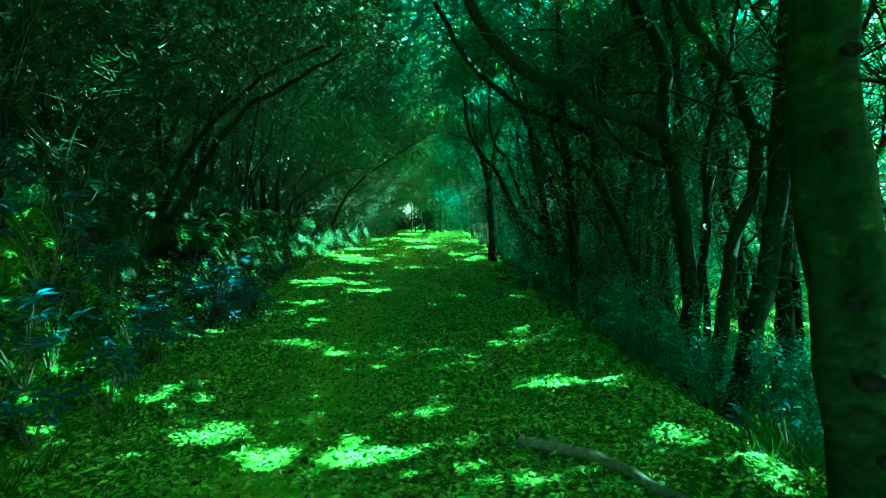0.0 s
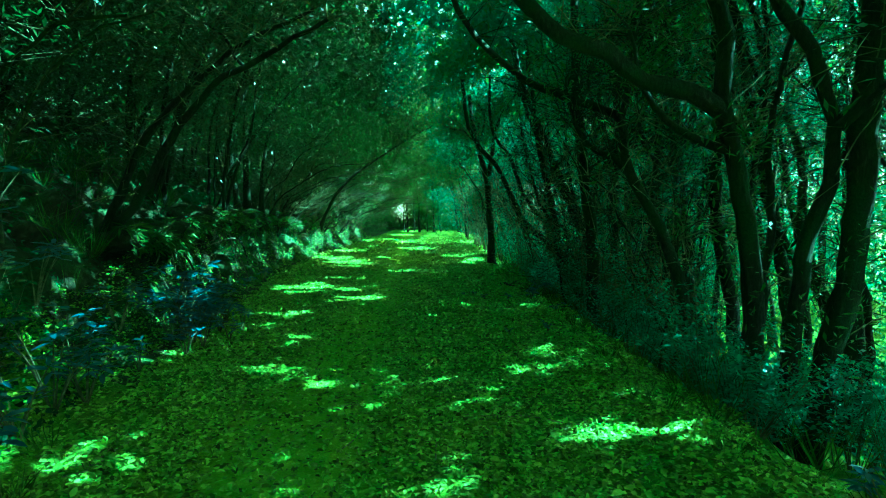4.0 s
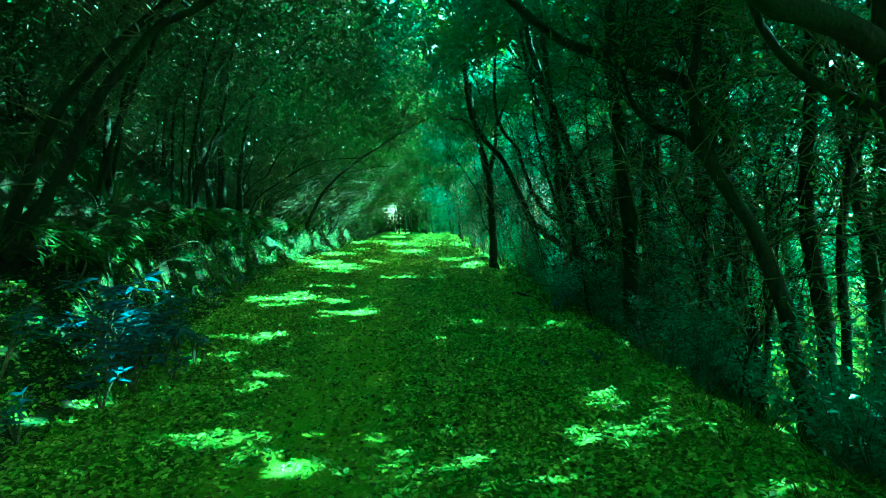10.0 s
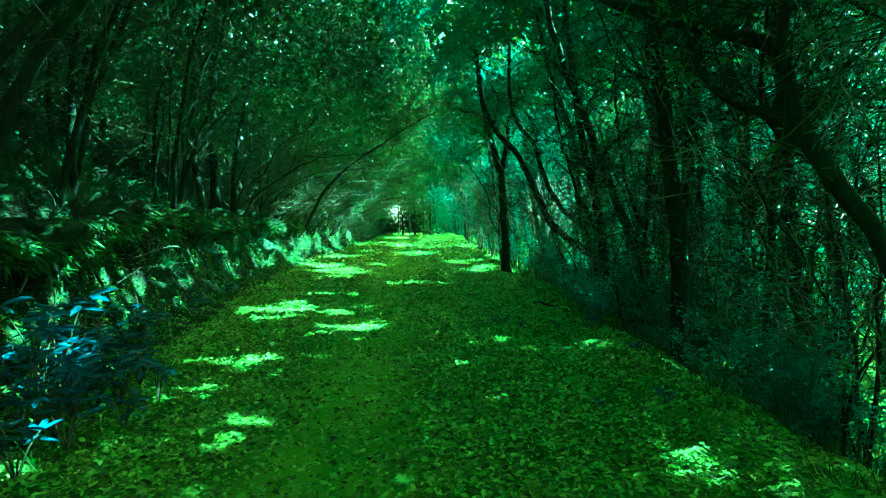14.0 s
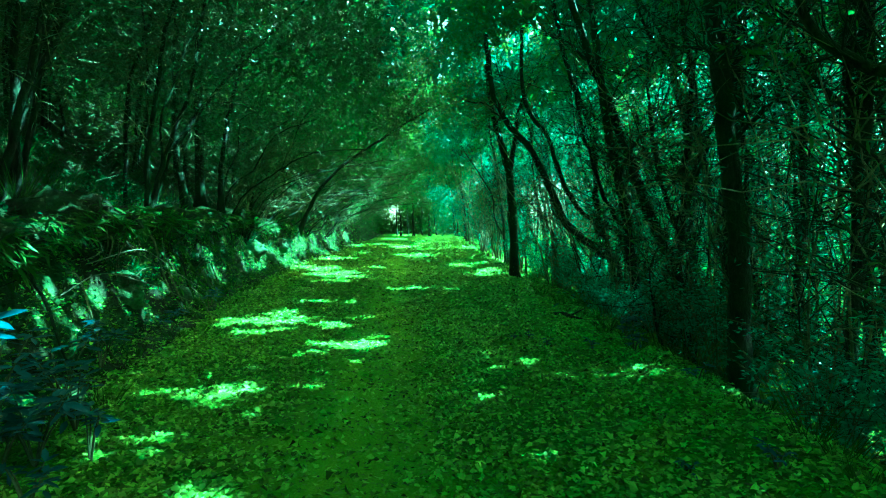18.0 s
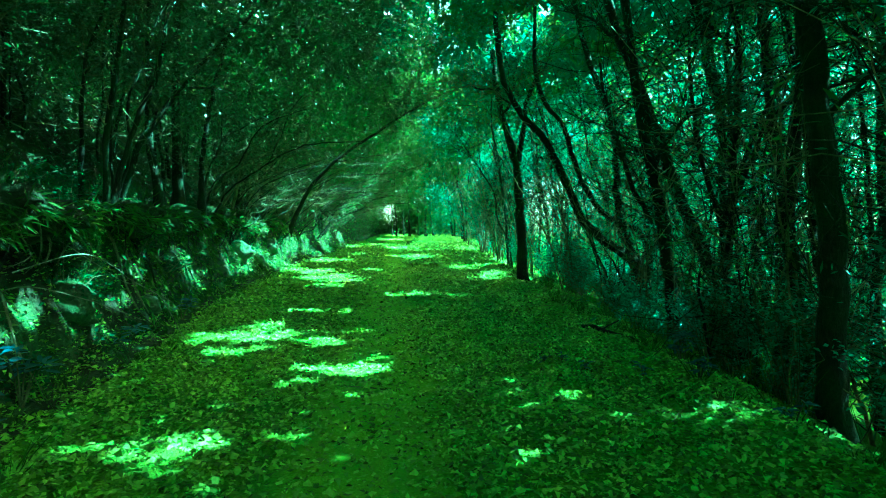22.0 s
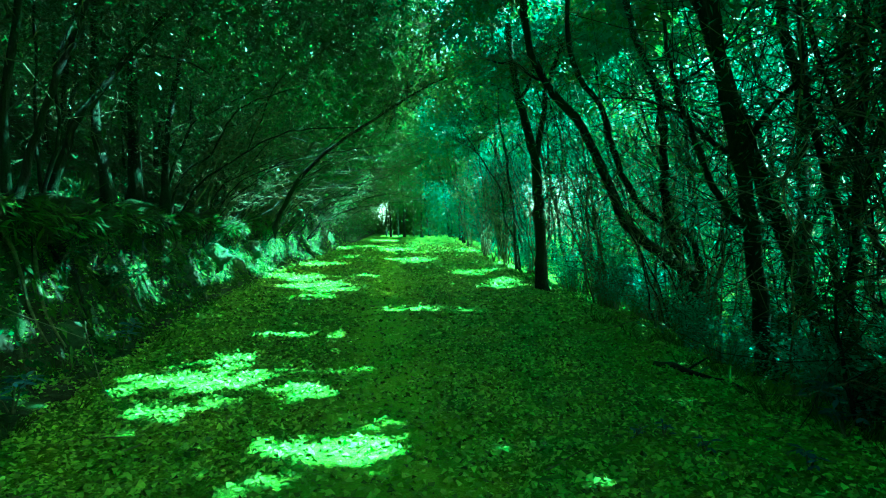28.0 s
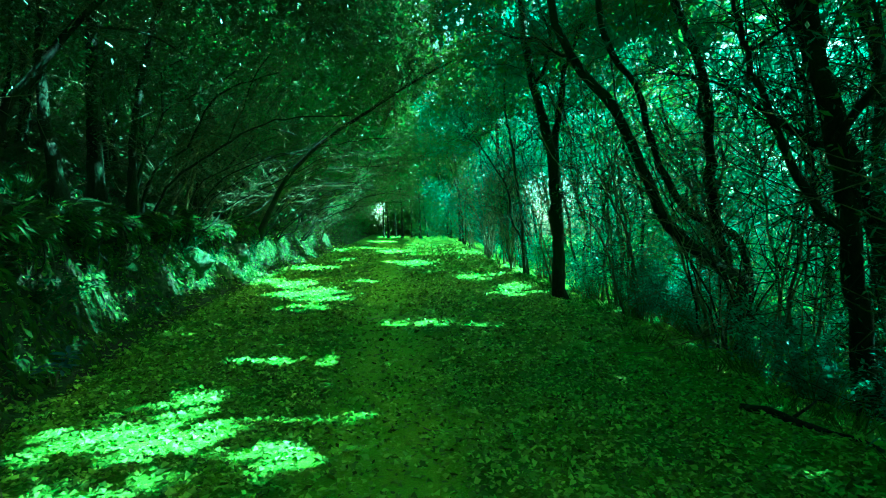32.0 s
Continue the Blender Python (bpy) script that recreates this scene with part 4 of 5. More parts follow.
LEAVES.append((clusters(5500, ((-12, 10), (63, 75), (-1, 7.5)), rng, 14, 0.4, wood_end), 0.42))

at = np.array([t["at"] for t in TREES])
for p, size in LEAVES:
    keep = ~((np.abs(p[:, 0] + 0.6) < 1.8) & (p[:, 1] < 15) & (p[:, 2] < 3.4))
    keep &= (p[:, 1] < 42) | (np.hypot(p[:, 0] + 1 + 0.049 * (p[:, 1] - 8), p[:, 2] - 1.9 - 0.026 * (p[:, 1] - 8)) > 0.0105 * (p[:, 1] - 8) * rng.uniform(0.15, 1.9, len(p)))
    p = p[keep]
    p = p[~in_beam(p, rng, size)]
    who = np.empty(len(p), int)
    for i in range(0, len(p), 20000):
        q = p[i:i + 20000, :2]
        who[i:i + 20000] = ((q[:, None] - at[None]) ** 2).sum(-1).argmin(1)
    for i, t in enumerate(TREES):
        if (who == i).any():
            t["leaves"].append((p[who == i], size))
for t in TREES:
    rng = np.random.default_rng(t["seed"] + 5000)
    pieces = []
    for k, (p, size) in enumerate(t["leaves"]):
        if k == 0 and t["own"]:
            p = p[~in_beam(p, rng, size)]
        if not len(p):
            continue
        up = unit(rng.standard_normal((len(p), 3)) * 0.6 + np.array([[0, 0, 1.0]]))
        ln = size * rng.uniform(0.6, 1.3, len(p))
        pieces.append(blades(p, scatter_dirs(len(p), rng, 0.75), up, ln * (1.0 if size > 0.3 else 1.25), ln * (0.43 if size > 0.3 else rng.uniform(0.2, 0.38, len(p)))))
    x, y = t["at"]
    leaf = M_LEAF_SHADED if (x < -2.8 and y < 30) or (x > 2 and y < 10 and t["seed"] % 2) else M_TEAL if x > 2.2 and t["seed"] % 3 else M_LEAF
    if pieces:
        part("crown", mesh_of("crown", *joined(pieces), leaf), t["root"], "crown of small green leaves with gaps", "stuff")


# ---- plants on the ground ----
def bush(x, y, seed, height, spread, stems, each, size, material, label, category="bush", kind_name="bush", group="", high=0.25):
    rng = np.random.default_rng(seed)
    z = float(land(x, y))
    root = tagged(new(kind_name), label, category, group)
    root.location = (x, y, z)
    tubes, spots = [], []
    for _ in range(stems):
        a, r = rng.uniform(0, 6.28), spread * rng.random() ** 0.5
        tip = np.array([x + r * np.cos(a), y + r * np.sin(a), 0])
        tip[2] = max(float(land(tip[0], tip[1])), z - 0.3) + height * rng.uniform(0.5, 1.0)
        foot = np.array([x + 0.2 * r * np.cos(a), y + 0.2 * r * np.sin(a), z - 0.03])
        foot[2] = float(land(foot[0], foot[1])) - 0.03
        mid = foot * 0.55 + tip * 0.45 + np.array([0, 0, 0.2 * height]) + 0.06 * rng.standard_normal(3)
        line = smooth_line([foot, mid, tip], 0.12)
        tubes.append(tube(line, np.linspace(0.007, 0.003, len(line)), 4))
        i = rng.integers(int(len(line) * high), len(line), 6)
        spots.append(line[i])
    part("stem_tangle", mesh_of("stem_tangle", *joined(tubes), M_TWIG), root, kind="stuff")
    c = np.repeat(np.vstack(spots), each, 0)
    out = scatter_dirs(len(c), rng, 0.45)
    c = c + out * 0.03 + rng.standard_normal(c.shape) * 0.05
    c = c[~in_beam(c, rng, size)]
    out = scatter_dirs(len(c), rng, 0.45)
    up = unit(np.array([[0, 0, 1.0]]) + 0.45 * rng.standard_normal(c.shape))
    ln = size * rng.uniform(0.6, 1.25, len(c))
    part("foliage", mesh_of("foliage", *blades(c, out, up, ln, ln * 0.48, 0.2), material), root, kind="stuff")
    return root


def leafy_sapling(x, y, seed, height, whorls, size, label, lean=(0, 0)):
    """An evergreen seedling: a few stems with whorls of long glossy leaves, each leaf a part."""
    rng = np.random.default_rng(seed)
    z = float(land(x, y))
    root = tagged(new("evergreen_shrub"), label, "shrub", "evergreen shrubs by the track")
    root.location = (x, y, z)
    blade = [mesh_of("leaf", *blades(np.zeros((1, 3)), np.array([[1.0, 0, 0]]), np.array([[0, 0, 1.0]]), 1.0, 0.34, c, True), M_SHINY) for c in (0.2, 0.35, 0.1)]
    for _ in range(whorls):
        a = rng.uniform(0, 6.28)
        tip = np.array([x + lean[0] + 0.35 * height * np.cos(a), y + lean[1] + 0.35 * height * np.sin(a), z + height * rng.uniform(0.45, 1.0)])
        line = smooth_line([(x, y, z - 0.03), ((x + tip[0]) / 2, (y + tip[1]) / 2, (z + tip[2]) / 2 + 0.1 * height), tip], 0.08)
        stem = part("stem", mesh_of("stem", *tube(line, np.linspace(0.009, 0.004, len(line)), 5), M_TWIG), root)
        for i in range(rng.integers(6, 9)):
            b = a + i * 2.4
            ln = size * rng.uniform(0.7, 1.2)
            leaf = new("leaf", blade[i % 3])
            leaf.parent = stem
            at_p = tip - np.array([0, 0, 0.025 * (i % 3)])
            leaf.matrix_basis = Matrix.Translation(at_p) @ Euler((rng.uniform(-0.5, 0.5), rng.uniform(-0.35, 0.35), b)).to_matrix().to_4x4() @ Matrix.Diagonal((ln, ln, ln, 1))
    return root


for k, (x, y, hgt, n, s) in enumerate([(-3.4, 9.1, 0.6, 8, 0.15), (-3.75, 9.9, 0.75, 8, 0.16), (-3.2, 8.4, 0.4, 6, 0.13), (-3.45, 9.7, 0.5, 7, 0.15), (-3.0, 9.3, 0.3, 5, 0.13), (-3.3, 3.2, 0.9, 9, 0.16), (-3.75, 3.9, 1.1, 10, 0.16), (-4.2, 5.0, 1.0, 9, 0.16), (-3.0, 5.3, 0.55, 7, 0.14), (-2.85, 3.9, 0.45, 6, 0.13), (-4.6, 5.9, 1.0, 8, 0.16), (-3.9, 8.2, 0.6, 7, 0.14), (-3.0, 3.7, 0.7, 7, 0.15), (-3.25, 4.4, 0.8, 8, 0.15), (-2.75, 4.6, 0.5, 6, 0.13), (-3.6, 5.2, 0.9, 8, 0.15), (-3.15, 5.9, 0.8, 8, 0.14), (-3.55, 6.8, 0.75, 7, 0.14),
                                      (-4.1, 6.2, 0.9, 6, 0.15), (-4.3, 7.4, 0.7, 6, 0.15), (-3.35, 7.6, 0.35, 4, 0.12), (-3.2, 8.9, 0.45, 6, 0.13), (-3.5, 9.5, 0.6, 7, 0.14), (-3.95, 10.3, 0.8, 7, 0.15),
                                      (-3.05, 10.0, 0.35, 5, 0.12), (-4.05, 11.3, 0.6, 6, 0.14), (-4.3, 12.4, 0.5, 5, 0.14), (-4.5, 14.6, 0.35, 4, 0.14), (-4.9, 17.2, 0.4, 4, 0.15),
                                      (1.45, 9.6, 0.18, 3, 0.1), (1.75, 12.9, 0.22, 4, 0.11), (2.0, 13.8, 0.3, 5, 0.12), (2.35, 14.6, 0.35, 5, 0.12), (2.1, 12.0, 0.2, 3, 0.1), (2.9, 5.2, 0.5, 6, 0.12), (-3.6, 9.2, 0.8, 8, 0.19), (-3.75, 9.65, 1.0, 9, 0.2), (-3.35, 9.9, 0.55, 7, 0.18), (-3.6, 3.4, 1.3, 10, 0.17), (-4.0, 4.5, 1.5, 10, 0.17), (-4.3, 6.6, 1.2, 9, 0.17), (-3.2, 6.4, 0.6, 7, 0.15), (-3.8, 9.3, 0.9, 9, 0.17), (-3.5, 10.6, 0.6, 8, 0.16), (-3.9, 5.6, 1.3, 9, 0.17), (0.45, 13.9, 0.1, 2, 0.08), (0.86, 13.7, 0.12, 2, 0.08), (1.36, 13.3, 0.14, 3, 0.09), (0.65, 13.9, 0.1, 2, 0.07), (0.88, 9.6, 0.1, 2, 0.07), (2.7, 4.4, 0.45, 6, 0.11)]):
    leafy_sapling(x, y, 300 + k, hgt, n, s, "dark glossy evergreen shrub growing beside the leafy track")

rng = np.random.default_rng(60)
for k in range(95):
    y = rng.uniform(1, 50) if k % 3 == 0 else rng.uniform(3, 26)
    v = 0.75 + 6 * rng.random() ** 1.5
    bush(right_edge(y) + v, y, 400 + k, rng.uniform(0.6, 1.6), rng.uniform(0.5, 1.2), 22, 8, 0.07, M_UNDER, "tangled low bush with small blue-green leaves", group="undergrowth on the slope")
for k, (x, y) in enumerate([(3.4, 13.6), (3.9, 14.3), (4.3, 13.4), (4.6, 15.0), (3.2, 14.9), (4.9, 14.0), (3.8, 16.9)]):
    bush(x, y, 470 + k, 1.5, 0.8, 26, 9, 0.08, M_IVY, "tall dark leafy bush on the falling slope", group="dark bushes on the slope")
for k in range(60):
    y = rng.uniform(2, 34)
    u = 0.55 + 4.0 * rng.random() ** 1.6
    bush(left_edge(y) - u, y, 500 + k, rng.uniform(0.25, 0.6), rng.uniform(0.5, 1.0), 14, 7, 0.06, M_IVY, "low trailing bramble on the mossy bank", group="brambles on the bank")


def tuft(x, y, seed, n, height, label):
    rng = np.random.default_rng(seed)
    z = float(land(x, y))
    a = rng.uniform(0, 6.28, n)
    r = 0.09 * rng.random(n) ** 0.5
    p = np.stack([x + r * np.cos(a), y + r * np.sin(a), np.full(n, z - 0.01)], 1)
    d = unit(np.stack([np.cos(a) * 0.5, np.sin(a) * 0.5, np.ones(n)], 1) + 0.25 * rng.standard_normal((n, 3)))
    ln = height * rng.uniform(0.5, 1.1, n)
    return tagged(new("grass_tuft", mesh_of("grass_tuft", *blades(p, d, np.stack([-np.sin(a), np.cos(a), np.zeros(n)], 1), ln, 0.009, 2.0), M_GRASS)), label, "grass", "grass along the track edges", "stuff")


for k in range(180):
    y = rng.uniform(3, 30)
    x = right_edge(y) + rng.uniform(-0.3, 1.1) if k % 3 else left_edge(y) + rng.uniform(-0.2, 0.6)
    tuft(x, y, 2600 + k, rng.integers(14, 34), rng.uniform(0.12, 0.35), "small tuft of thin grass at the track edge")


for k in range(70):
    y = rng.uniform(4, 24)
    tuft(right_edge(y) + rng.uniform(0.25, 1.7), y, 2900 + k, rng.integers(8, 18), rng.uniform(0.5, 1.0), "tall thin grass stalks on the slope edge")
for k in range(90):
    y = 5 + 0.2 * k + rng.uniform(-0.3, 0.3)
    x = left_edge(y) - rng.uniform(0.5, 3.2)
    tuft(x, y, 680 + k, rng.integers(22, 44), rng.uniform(0.35, 0.7), "clump of long arching grass on the mossy bank")


# ---- bank: rocks and roots ----
def rock(x, y, z, sx, sy, sz, seed, label):
    bm = bmesh.new()
    bmesh.ops.create_icosphere(bm, subdivisions=3, radius=1)
    off = Vector((seed * 3.1, seed * 1.7, 0))
    for v in bm.verts:
        c = v.co.copy()
        c = Vector([math.copysign(abs(q) ** 0.75, q) for q in c])
        n = noise.fractal(c * 1.3 + off, 0.8, 2.0, 4)
        v.co = c * (1 + 0.34 * n + 0.16 * noise.fractal(c * 3.7 + off, 0.9, 2.0, 3))
        v.co = Vector((v.co.x * sx, v.co.y * sy, v.co.z * sz))
    me = bpy.data.meshes.new("rock")
    bm.to_mesh(me)
    bm.free()
    me.materials.append(M_ROCK)
    me.polygons.foreach_set("use_smooth", np.ones(len(me.polygons), bool))
    ob = tagged(new("rock", me), label, "rock", "rocks in the bank")
    ob.location, ob.rotation_euler = (x, y, z), (0.3 * math.sin(seed), 0.3 * math.cos(seed * 2), seed)
    return ob


rng = np.random.default_rng(77)
for k, (y, z, s) in enumerate([(14.35, 0.75, 0.34), (13.2, 0.85, 0.2), (12.4, 0.95, 0.26), (16.4, 0.45, 0.3), (18.6, 0.9, 0.3), (20.2, 1.85, 0.34), (22.6, 0.6, 0.36), (25.3, 0.9, 0.42), (27.4, 0.5, 0.4), (30.0, 0.9, 0.5)]):
    xs = np.linspace(left_edge(y) + 0.2, left_edge(y) - 2.2, 60)
    hs = land(xs, np.full(60, y))
    x = xs[int(np.argmax(hs > z))]
    rock(x - 0.1, y, z - 0.06, s * 0.75, s * rng.uniform(0.9, 1.3), s * rng.uniform(0.6, 0.9), k + 1, "mossy pale rock set in the earth bank")
for k in range(14):
    y = rng.uniform(9, 32)
    u0 = rng.uniform(0.9, 1.3)
    pts = []
    yy = y
    for i in range(7):
        u = u0 * (1 - i / 6.5)
        yy += rng.uniform(-0.22, 0.22)
        x = float(left_edge(yy) - u)
        pts.append((x + 0.03, yy, float(land(x, yy)) + rng.uniform(-0.01, 0.05)))
    line = smooth_line(pts, 0.08)
    me = mesh_of("root", *tube(line, np.linspace(rng.uniform(0.018, 0.04), 0.008, len(line)), 6, 0.05, rng), M_BARK if k % 3 else M_TWIG, True)
    tagged(new("tree_root", me), "exposed tree root hanging down the earth bank", "root", "roots on the bank")


def turf_ledge(y, length, z, reach, seed):
    """A lip of turf that overhangs the bank's face, with roots hanging from its edge."""
    rng = np.random.default_rng(seed)
    n, m = int(length / 0.07), 14
    ys = np.linspace(y - length / 2, y + length / 2, n)
    face = left_edge(ys) - 0.62
    fade = np.sin(np.linspace(0.0, np.pi, n)).clip(0) ** 0.5
    a = np.linspace(0, 2 * np.pi, m, endpoint=False)
    xs = face[:, None] - 0.25 + (0.02 + (0.28 + reach) * fade[:, None]) * np.cos(a)[None] * (1 + 0.22 * ripple(ys[:, None], a[None] * 2, 0.7, seed))
    zs = z + 0.12 * ripple(ys, ys * 0, 1.1, seed + 1)[:, None] + (0.015 + 0.2 * fade[:, None]) * np.sin(a)[None] * (1 + 0.3 * ripple(ys[:, None], a[None] * 2, 0.5, seed + 2))
    v = np.stack([xs, np.broadcast_to(ys[:, None], xs.shape) + 0.03 * rng.standard_normal(xs.shape), zs + 0.02 * rng.standard_normal(xs.shape)], -1).reshape(-1, 3)
    i = np.arange((n - 1) * m).reshape(n - 1, m)
    j = np.roll(i, -1, axis=1)
    root = tagged(new("turf_ledge"), "overhanging mossy turf lip with hanging roots on the bank", "turf", "turf on the bank")
    root.location = (float(face.mean()), y, z)
    part("turf", mesh_of("turf", v, np.stack([i, j, j + m, i + m], -1).reshape(-1, 4), M_BANK, True), root)
    for _ in range(int(length * 3)):
        yy = y + rng.uniform(-0.45, 0.45) * length
        x = float(np.interp(yy, ys, face + reach * fade)) - rng.uniform(0.0, 0.25)
        drop = rng.uniform(0.25, 0.8)
        pts = [(x, yy, z + 0.02), (x + rng.uniform(-0.05, 0.1), yy + rng.uniform(-0.08, 0.08), z - 0.3 * drop), (x + rng.uniform(-0.1, 0.1), yy + rng.uniform(-0.15, 0.15), z - 0.7 * drop), (x + rng.uniform(-0.2, 0.1), yy + rng.uniform(-0.2, 0.2), z - drop)]
        line = smooth_line(pts, 0.08)
        part("hanging_root", mesh_of("hanging_root", *tube(line, np.linspace(rng.uniform(0.008, 0.018), 0.004, len(line)), 5), M_TWIG if rng.random() < 0.5 else M_BARK, True), root)
    c = int(length * 260)
    p = np.stack([np.zeros(c), y + length * rng.uniform(-0.5, 0.5, c), np.zeros(c)], 1)
    b = rng.uniform(-0.9, 1.3, c)
    p[:, 0] = np.interp(p[:, 1], ys, face) - 0.25 + (0.3 + reach * np.interp(p[:, 1], ys, fade)) * np.cos(b)
    p[:, 2] = z + 0.2 * np.sin(b) + 0.12 * ripple(p[:, 1], p[:, 1] * 0, 1.1, seed + 1)
    d = unit(np.array([[0.7, 0.0, -0.4]]) + 0.45 * rng.standard_normal(p.shape))
    up = unit(np.array([[0.5, -0.3, 0.8]]) + 0.4 * rng.standard_normal(p.shape))
    ln = rng.uniform(0.06, 0.24, c)
    part("trailing_grass", mesh_of("trailing_grass", *blades(p, d, up, ln, ln * 0.16, 0.3), M_GRASS), root, kind="stuff")


for k, (y, length, z, reach) in enumerate([(10.6, 2.6, 1.35, 0.3), (13.6, 3.0, 1.6, 0.35), (17.0, 3.2, 1.7, 0.4), (20.6, 3.0, 1.75, 0.4), (23.9, 2.8, 1.8, 0.45), (27.2, 3.0, 1.7, 0.45), (30.8, 3.2, 1.75, 0.4)]):
    turf_ledge(y, length, z, reach, 900 + k)

# creeping leaves that clothe the bank
rng = np.random.default_rng(85)
n = 36000
y = rng.uniform(2, 38, n)
u = 0.1 + 3.2 * rng.random(n) ** 1.3
x = left_edge(y) - u
k = rng.random(n) < np.clip(0.55 + 0.45 * ripple(x, y, 1.1, 41), 0.08, 1)
x, y = x[k], y[k]
p = np.stack([x, y, land(x, y) + 0.07 * rng.random(len(x))], 1)
up = unit(np.array([[0.7, -0.2, 0.8]]) + 0.5 * rng.standard_normal(p.shape))
ln = rng.uniform(0.03, 0.085, len(p))
tagged(new("ivy", mesh_of("ivy", *blades(p, scatter_dirs(len(p), rng, 0.6), up, ln, ln * 0.6, 0.2), M_IVY)), "low creeping ivy and moss clothing the earth bank", "ivy", kind="stuff")

# moss and trailing leaves that hang down the far foot of the bank
n = 26000
y = rng.uniform(16, 42, n)
u = 0.05 + 1.5 * rng.random(n)
x = left_edge(y) - u
k = rng.random(n) < np.clip(0.5 + 0.6 * ripple(x, y * 0.8, 0.8, 43), 0.05, 1)
x, y = x[k], y[k]
p = np.stack([x + 0.05, y, land(x, y) + 0.1 * rng.random(len(x))], 1)
d = unit(np.array([[0.45, 0.0, -0.8]]) + 0.35 * rng.standard_normal(p.shape))
up = unit(np.array([[0.8, -0.3, 0.5]]) + 0.4 * rng.standard_normal(p.shape))
ln = rng.uniform(0.06, 0.17, len(p))
tagged(new("hanging_moss", mesh_of("hanging_moss", *blades(p, d, up, ln, ln * 0.3, 0.2), M_GRASS)), "hanging moss and trailing leaves over the bank foot", "moss", kind="stuff")

# ---- litter on the track ----
def fallen_branch(points, r0, r1, material, label, forks=()):
    root = tagged(new("fallen_branch"), label, "branch")
    root.location = points[0]
    for k, (pts, a, b) in enumerate([(points, r0, r1), *forks]):
        line = smooth_line(pts, 0.05)
        line[:, 2] += land(line[:, 0], line[:, 1])
        part("stick" if k == 0 else "fork", mesh_of("stick", *tube(line, np.linspace(a, b, len(line)), 9, 0.05), material, True), root)
    return root


fallen_branch([(0.55, 4.05, 0.03), (0.85, 3.87, 0.05), (1.06, 3.66, 0.06), (1.22, 3.4, 0.05), (1.45, 3.0, 0.04)], 0.04, 0.028, M_DEAD, "broken pale dead branch lying on leaf litter",
              [([(0.85, 3.87, 0.05), (0.78, 4.0, 0.09), (0.74, 4.1, 0.14)], 0.016, 0.008)])
fallen_branch([(1.5, 16.0, 0.0), (1.66, 15.6, 0.015), (1.88, 15.2, 0.0), (2.0, 14.8, 0.01)], 0.038, 0.02, M_BARK, "dark fallen branch lying along the track edge",
              [([(1.66, 15.6, 0.015), (1.85, 15.65, 0.1), (1.95, 15.7, 0.14)], 0.015, 0.007)])
for knots in ([(-4.75, 13.0, 1.15), (-4.38, 13.4, 1.3), (-4.38, 14.0, 1.16), (-4.32, 14.3, 0.97), (-4.24, 14.6, 0.81), (-4.12, 15.0, 0.6)],
              [(-5.21, 14.0, 1.62), (-4.59, 14.2, 1.12), (-4.39, 14.3, 0.94), (-4.22, 14.4, 0.89)],
              [(-4.4, 11.9, 0.9), (-4.1, 12.1, 1.1), (-3.8, 12.5, 0.95), (-3.5, 12.9, 0.7)], [(-5.0, 16.6, 0.5), (-4.6, 15.9, 0.45), (-4.1, 15.2, 0.15), (-3.7, 14.7, 0.03)]):
    line = smooth_line(knots, 0.06)
    tagged(new("dead_twig", mesh_of("dead_twig", *tube(line, np.linspace(0.007, 0.003, len(line)), 6, 0.05), M_DEAD, True)), "bare dead twig sticking out of the bank", "twig", "dead twigs on the bank")
rng = np.random.default_rng(88)
for k in range(60):
    y = rng.uniform(3, 22)
    x = rng.uniform(left_edge(y), right_edge(y) + 0.3)
    a, ln = rng.uniform(0, 6.28), rng.uniform(0.12, 0.5)
    s = np.linspace(-0.5, 0.5, 5)
    p = np.stack([x + s * ln * np.cos(a) + 0.02 * rng.standard_normal(5), y + s * ln * np.sin(a) + 0.02 * rng.standard_normal(5), np.zeros(5)], 1)
    p[:, 2] = land(p[:, 0], p[:, 1]) + 0.008
    tagged(new("fallen_twig", mesh_of("fallen_twig", *tube(p, np.linspace(0.006, 0.003, 5), 5), M_DEAD)), "thin dry twig lying among fallen leaves", "twig", "twigs on the track")


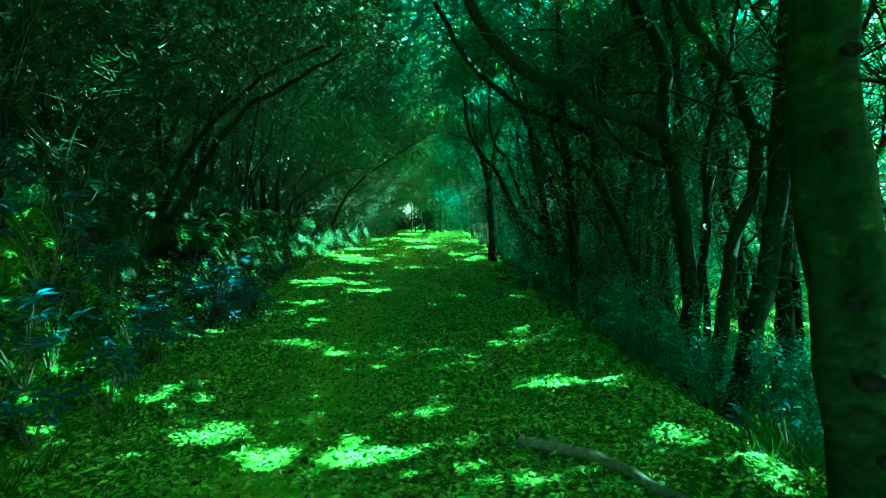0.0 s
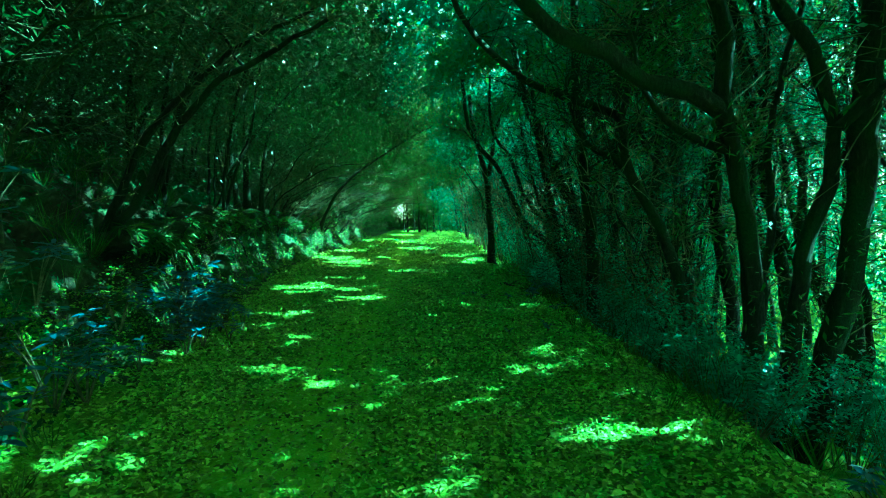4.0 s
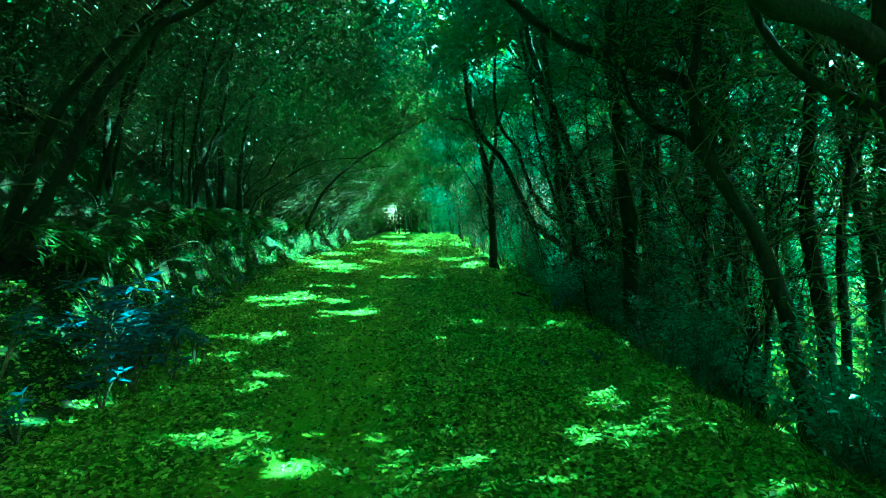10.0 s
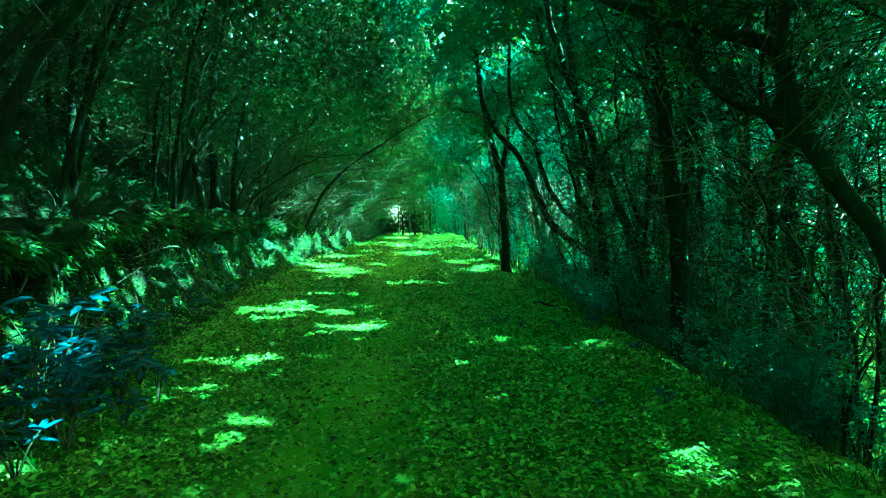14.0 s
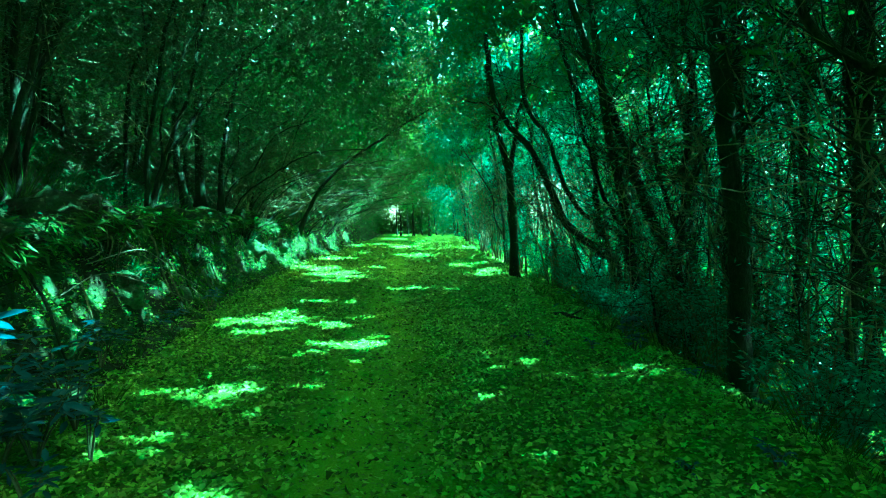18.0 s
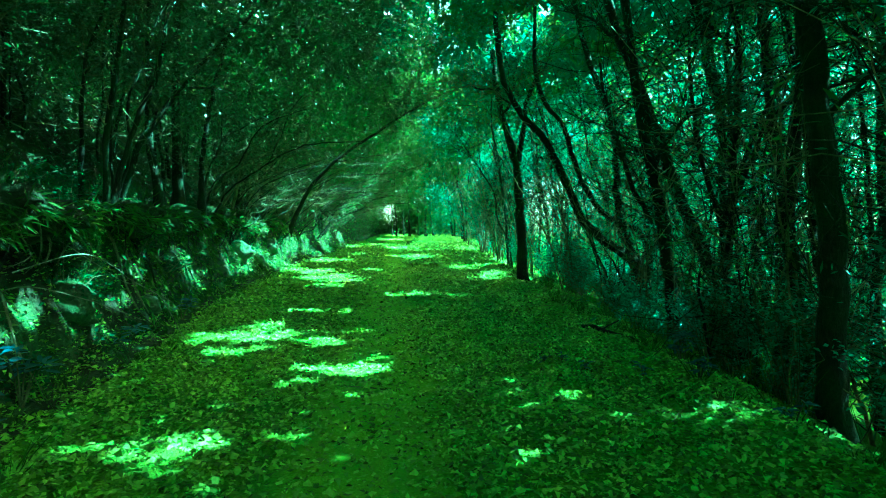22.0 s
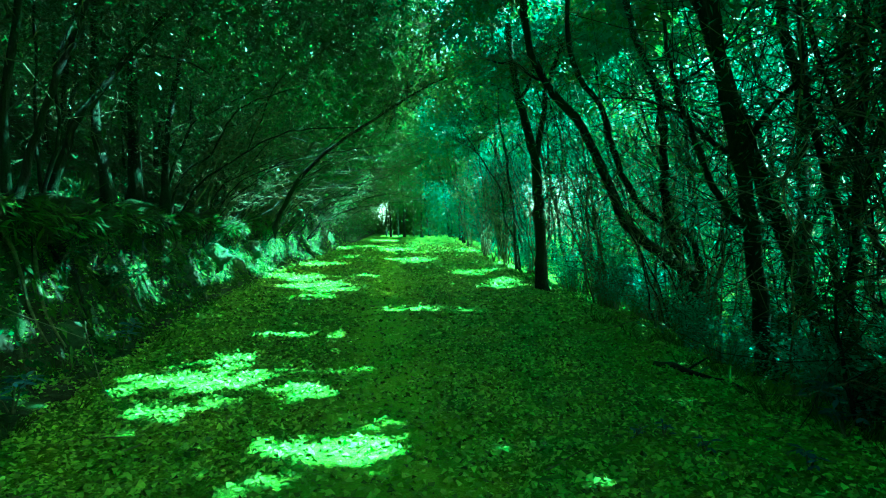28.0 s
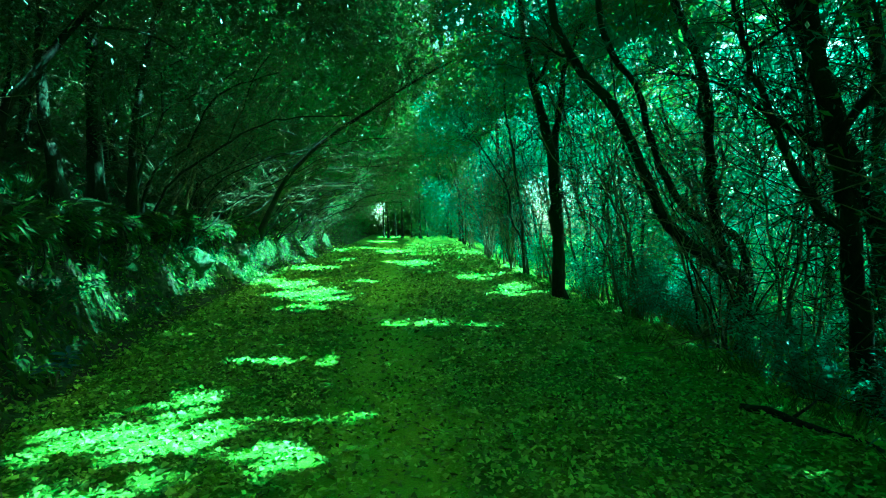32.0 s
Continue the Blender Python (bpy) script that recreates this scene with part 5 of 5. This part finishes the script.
def litter_places(n, y0, y1, rng, margin=0.9):
    y = y0 + (y1 - y0) * rng.random(n)
    le, re = left_edge(y) - margin, right_edge(y) + 0.9
    x = le + (re - le) * rng.random(n)
    worn = np.exp(-((x + 0.95 + 0.035 * y) / 0.62) ** 4)
    thin = 0.5 + 0.5 * ripple(x, y, 1.2, 31)
    k = rng.random(n) > 0.55 * worn - 0.05 + 0.12 * thin
    x, y = x[k], y[k]
    return np.stack([x, y, land(x, y) + 0.006 + 0.012 * rng.random(len(x))], 1)


rng = np.random.default_rng(89)
near_bits, far_bits = [], []
for n, y0, y1, size, full in ((66000, 2.4, 9, 0.043, True), (72000, 9, 18, 0.05, False), (30000, 18, 30, 0.07, False), (14000, 30, 50, 0.12, False)):
    p = litter_places(n, y0, y1, rng)
    up = unit(np.array([[0, 0, 1.0]]) + 0.42 * rng.standard_normal(p.shape))
    ln = size * rng.uniform(0.5, 1.5, len(p))
    (near_bits if full else far_bits).append(blades(p, scatter_dirs(len(p), rng, 0.15), up, ln, ln * rng.uniform(0.4, 0.85, len(p)), rng.uniform(-0.4, 0.8, len(p)), full))
litter = tagged(new("leaf_litter", mesh_of("leaf_litter", *joined(near_bits), M_LITTER)), "dense litter of dry brown fallen leaves on the track", "leaf litter", kind="stuff")
part("litter_beyond", mesh_of("litter_beyond", *joined(far_bits), M_LITTER), litter, kind="stuff")
big = [mesh_of("fallen_leaf", *blades(np.array([[-0.5, 0, 0]]), np.array([[1.0, 0, 0]]), np.array([[0, 0, 1.0]]), 1.0, w, c, True), M_LITTER) for w, c in ((0.7, 0.15), (0.9, 0.25), (0.55, 0.3), (0.8, -0.1))]
p = litter_places(330, 3, 16, rng, 0.2)
for k, q in enumerate(p[:280]):
    ob = part("fallen_leaf", big[k % 4], litter)
    s = rng.uniform(0.05, 0.085)
    ob.matrix_basis = Matrix.Translation(q + np.array([0, 0, 0.012])) @ Euler((rng.uniform(-0.3, 0.3), rng.uniform(-0.3, 0.3), rng.uniform(0, 6.28))).to_matrix().to_4x4() @ Matrix.Diagonal((s, s, s, 1))
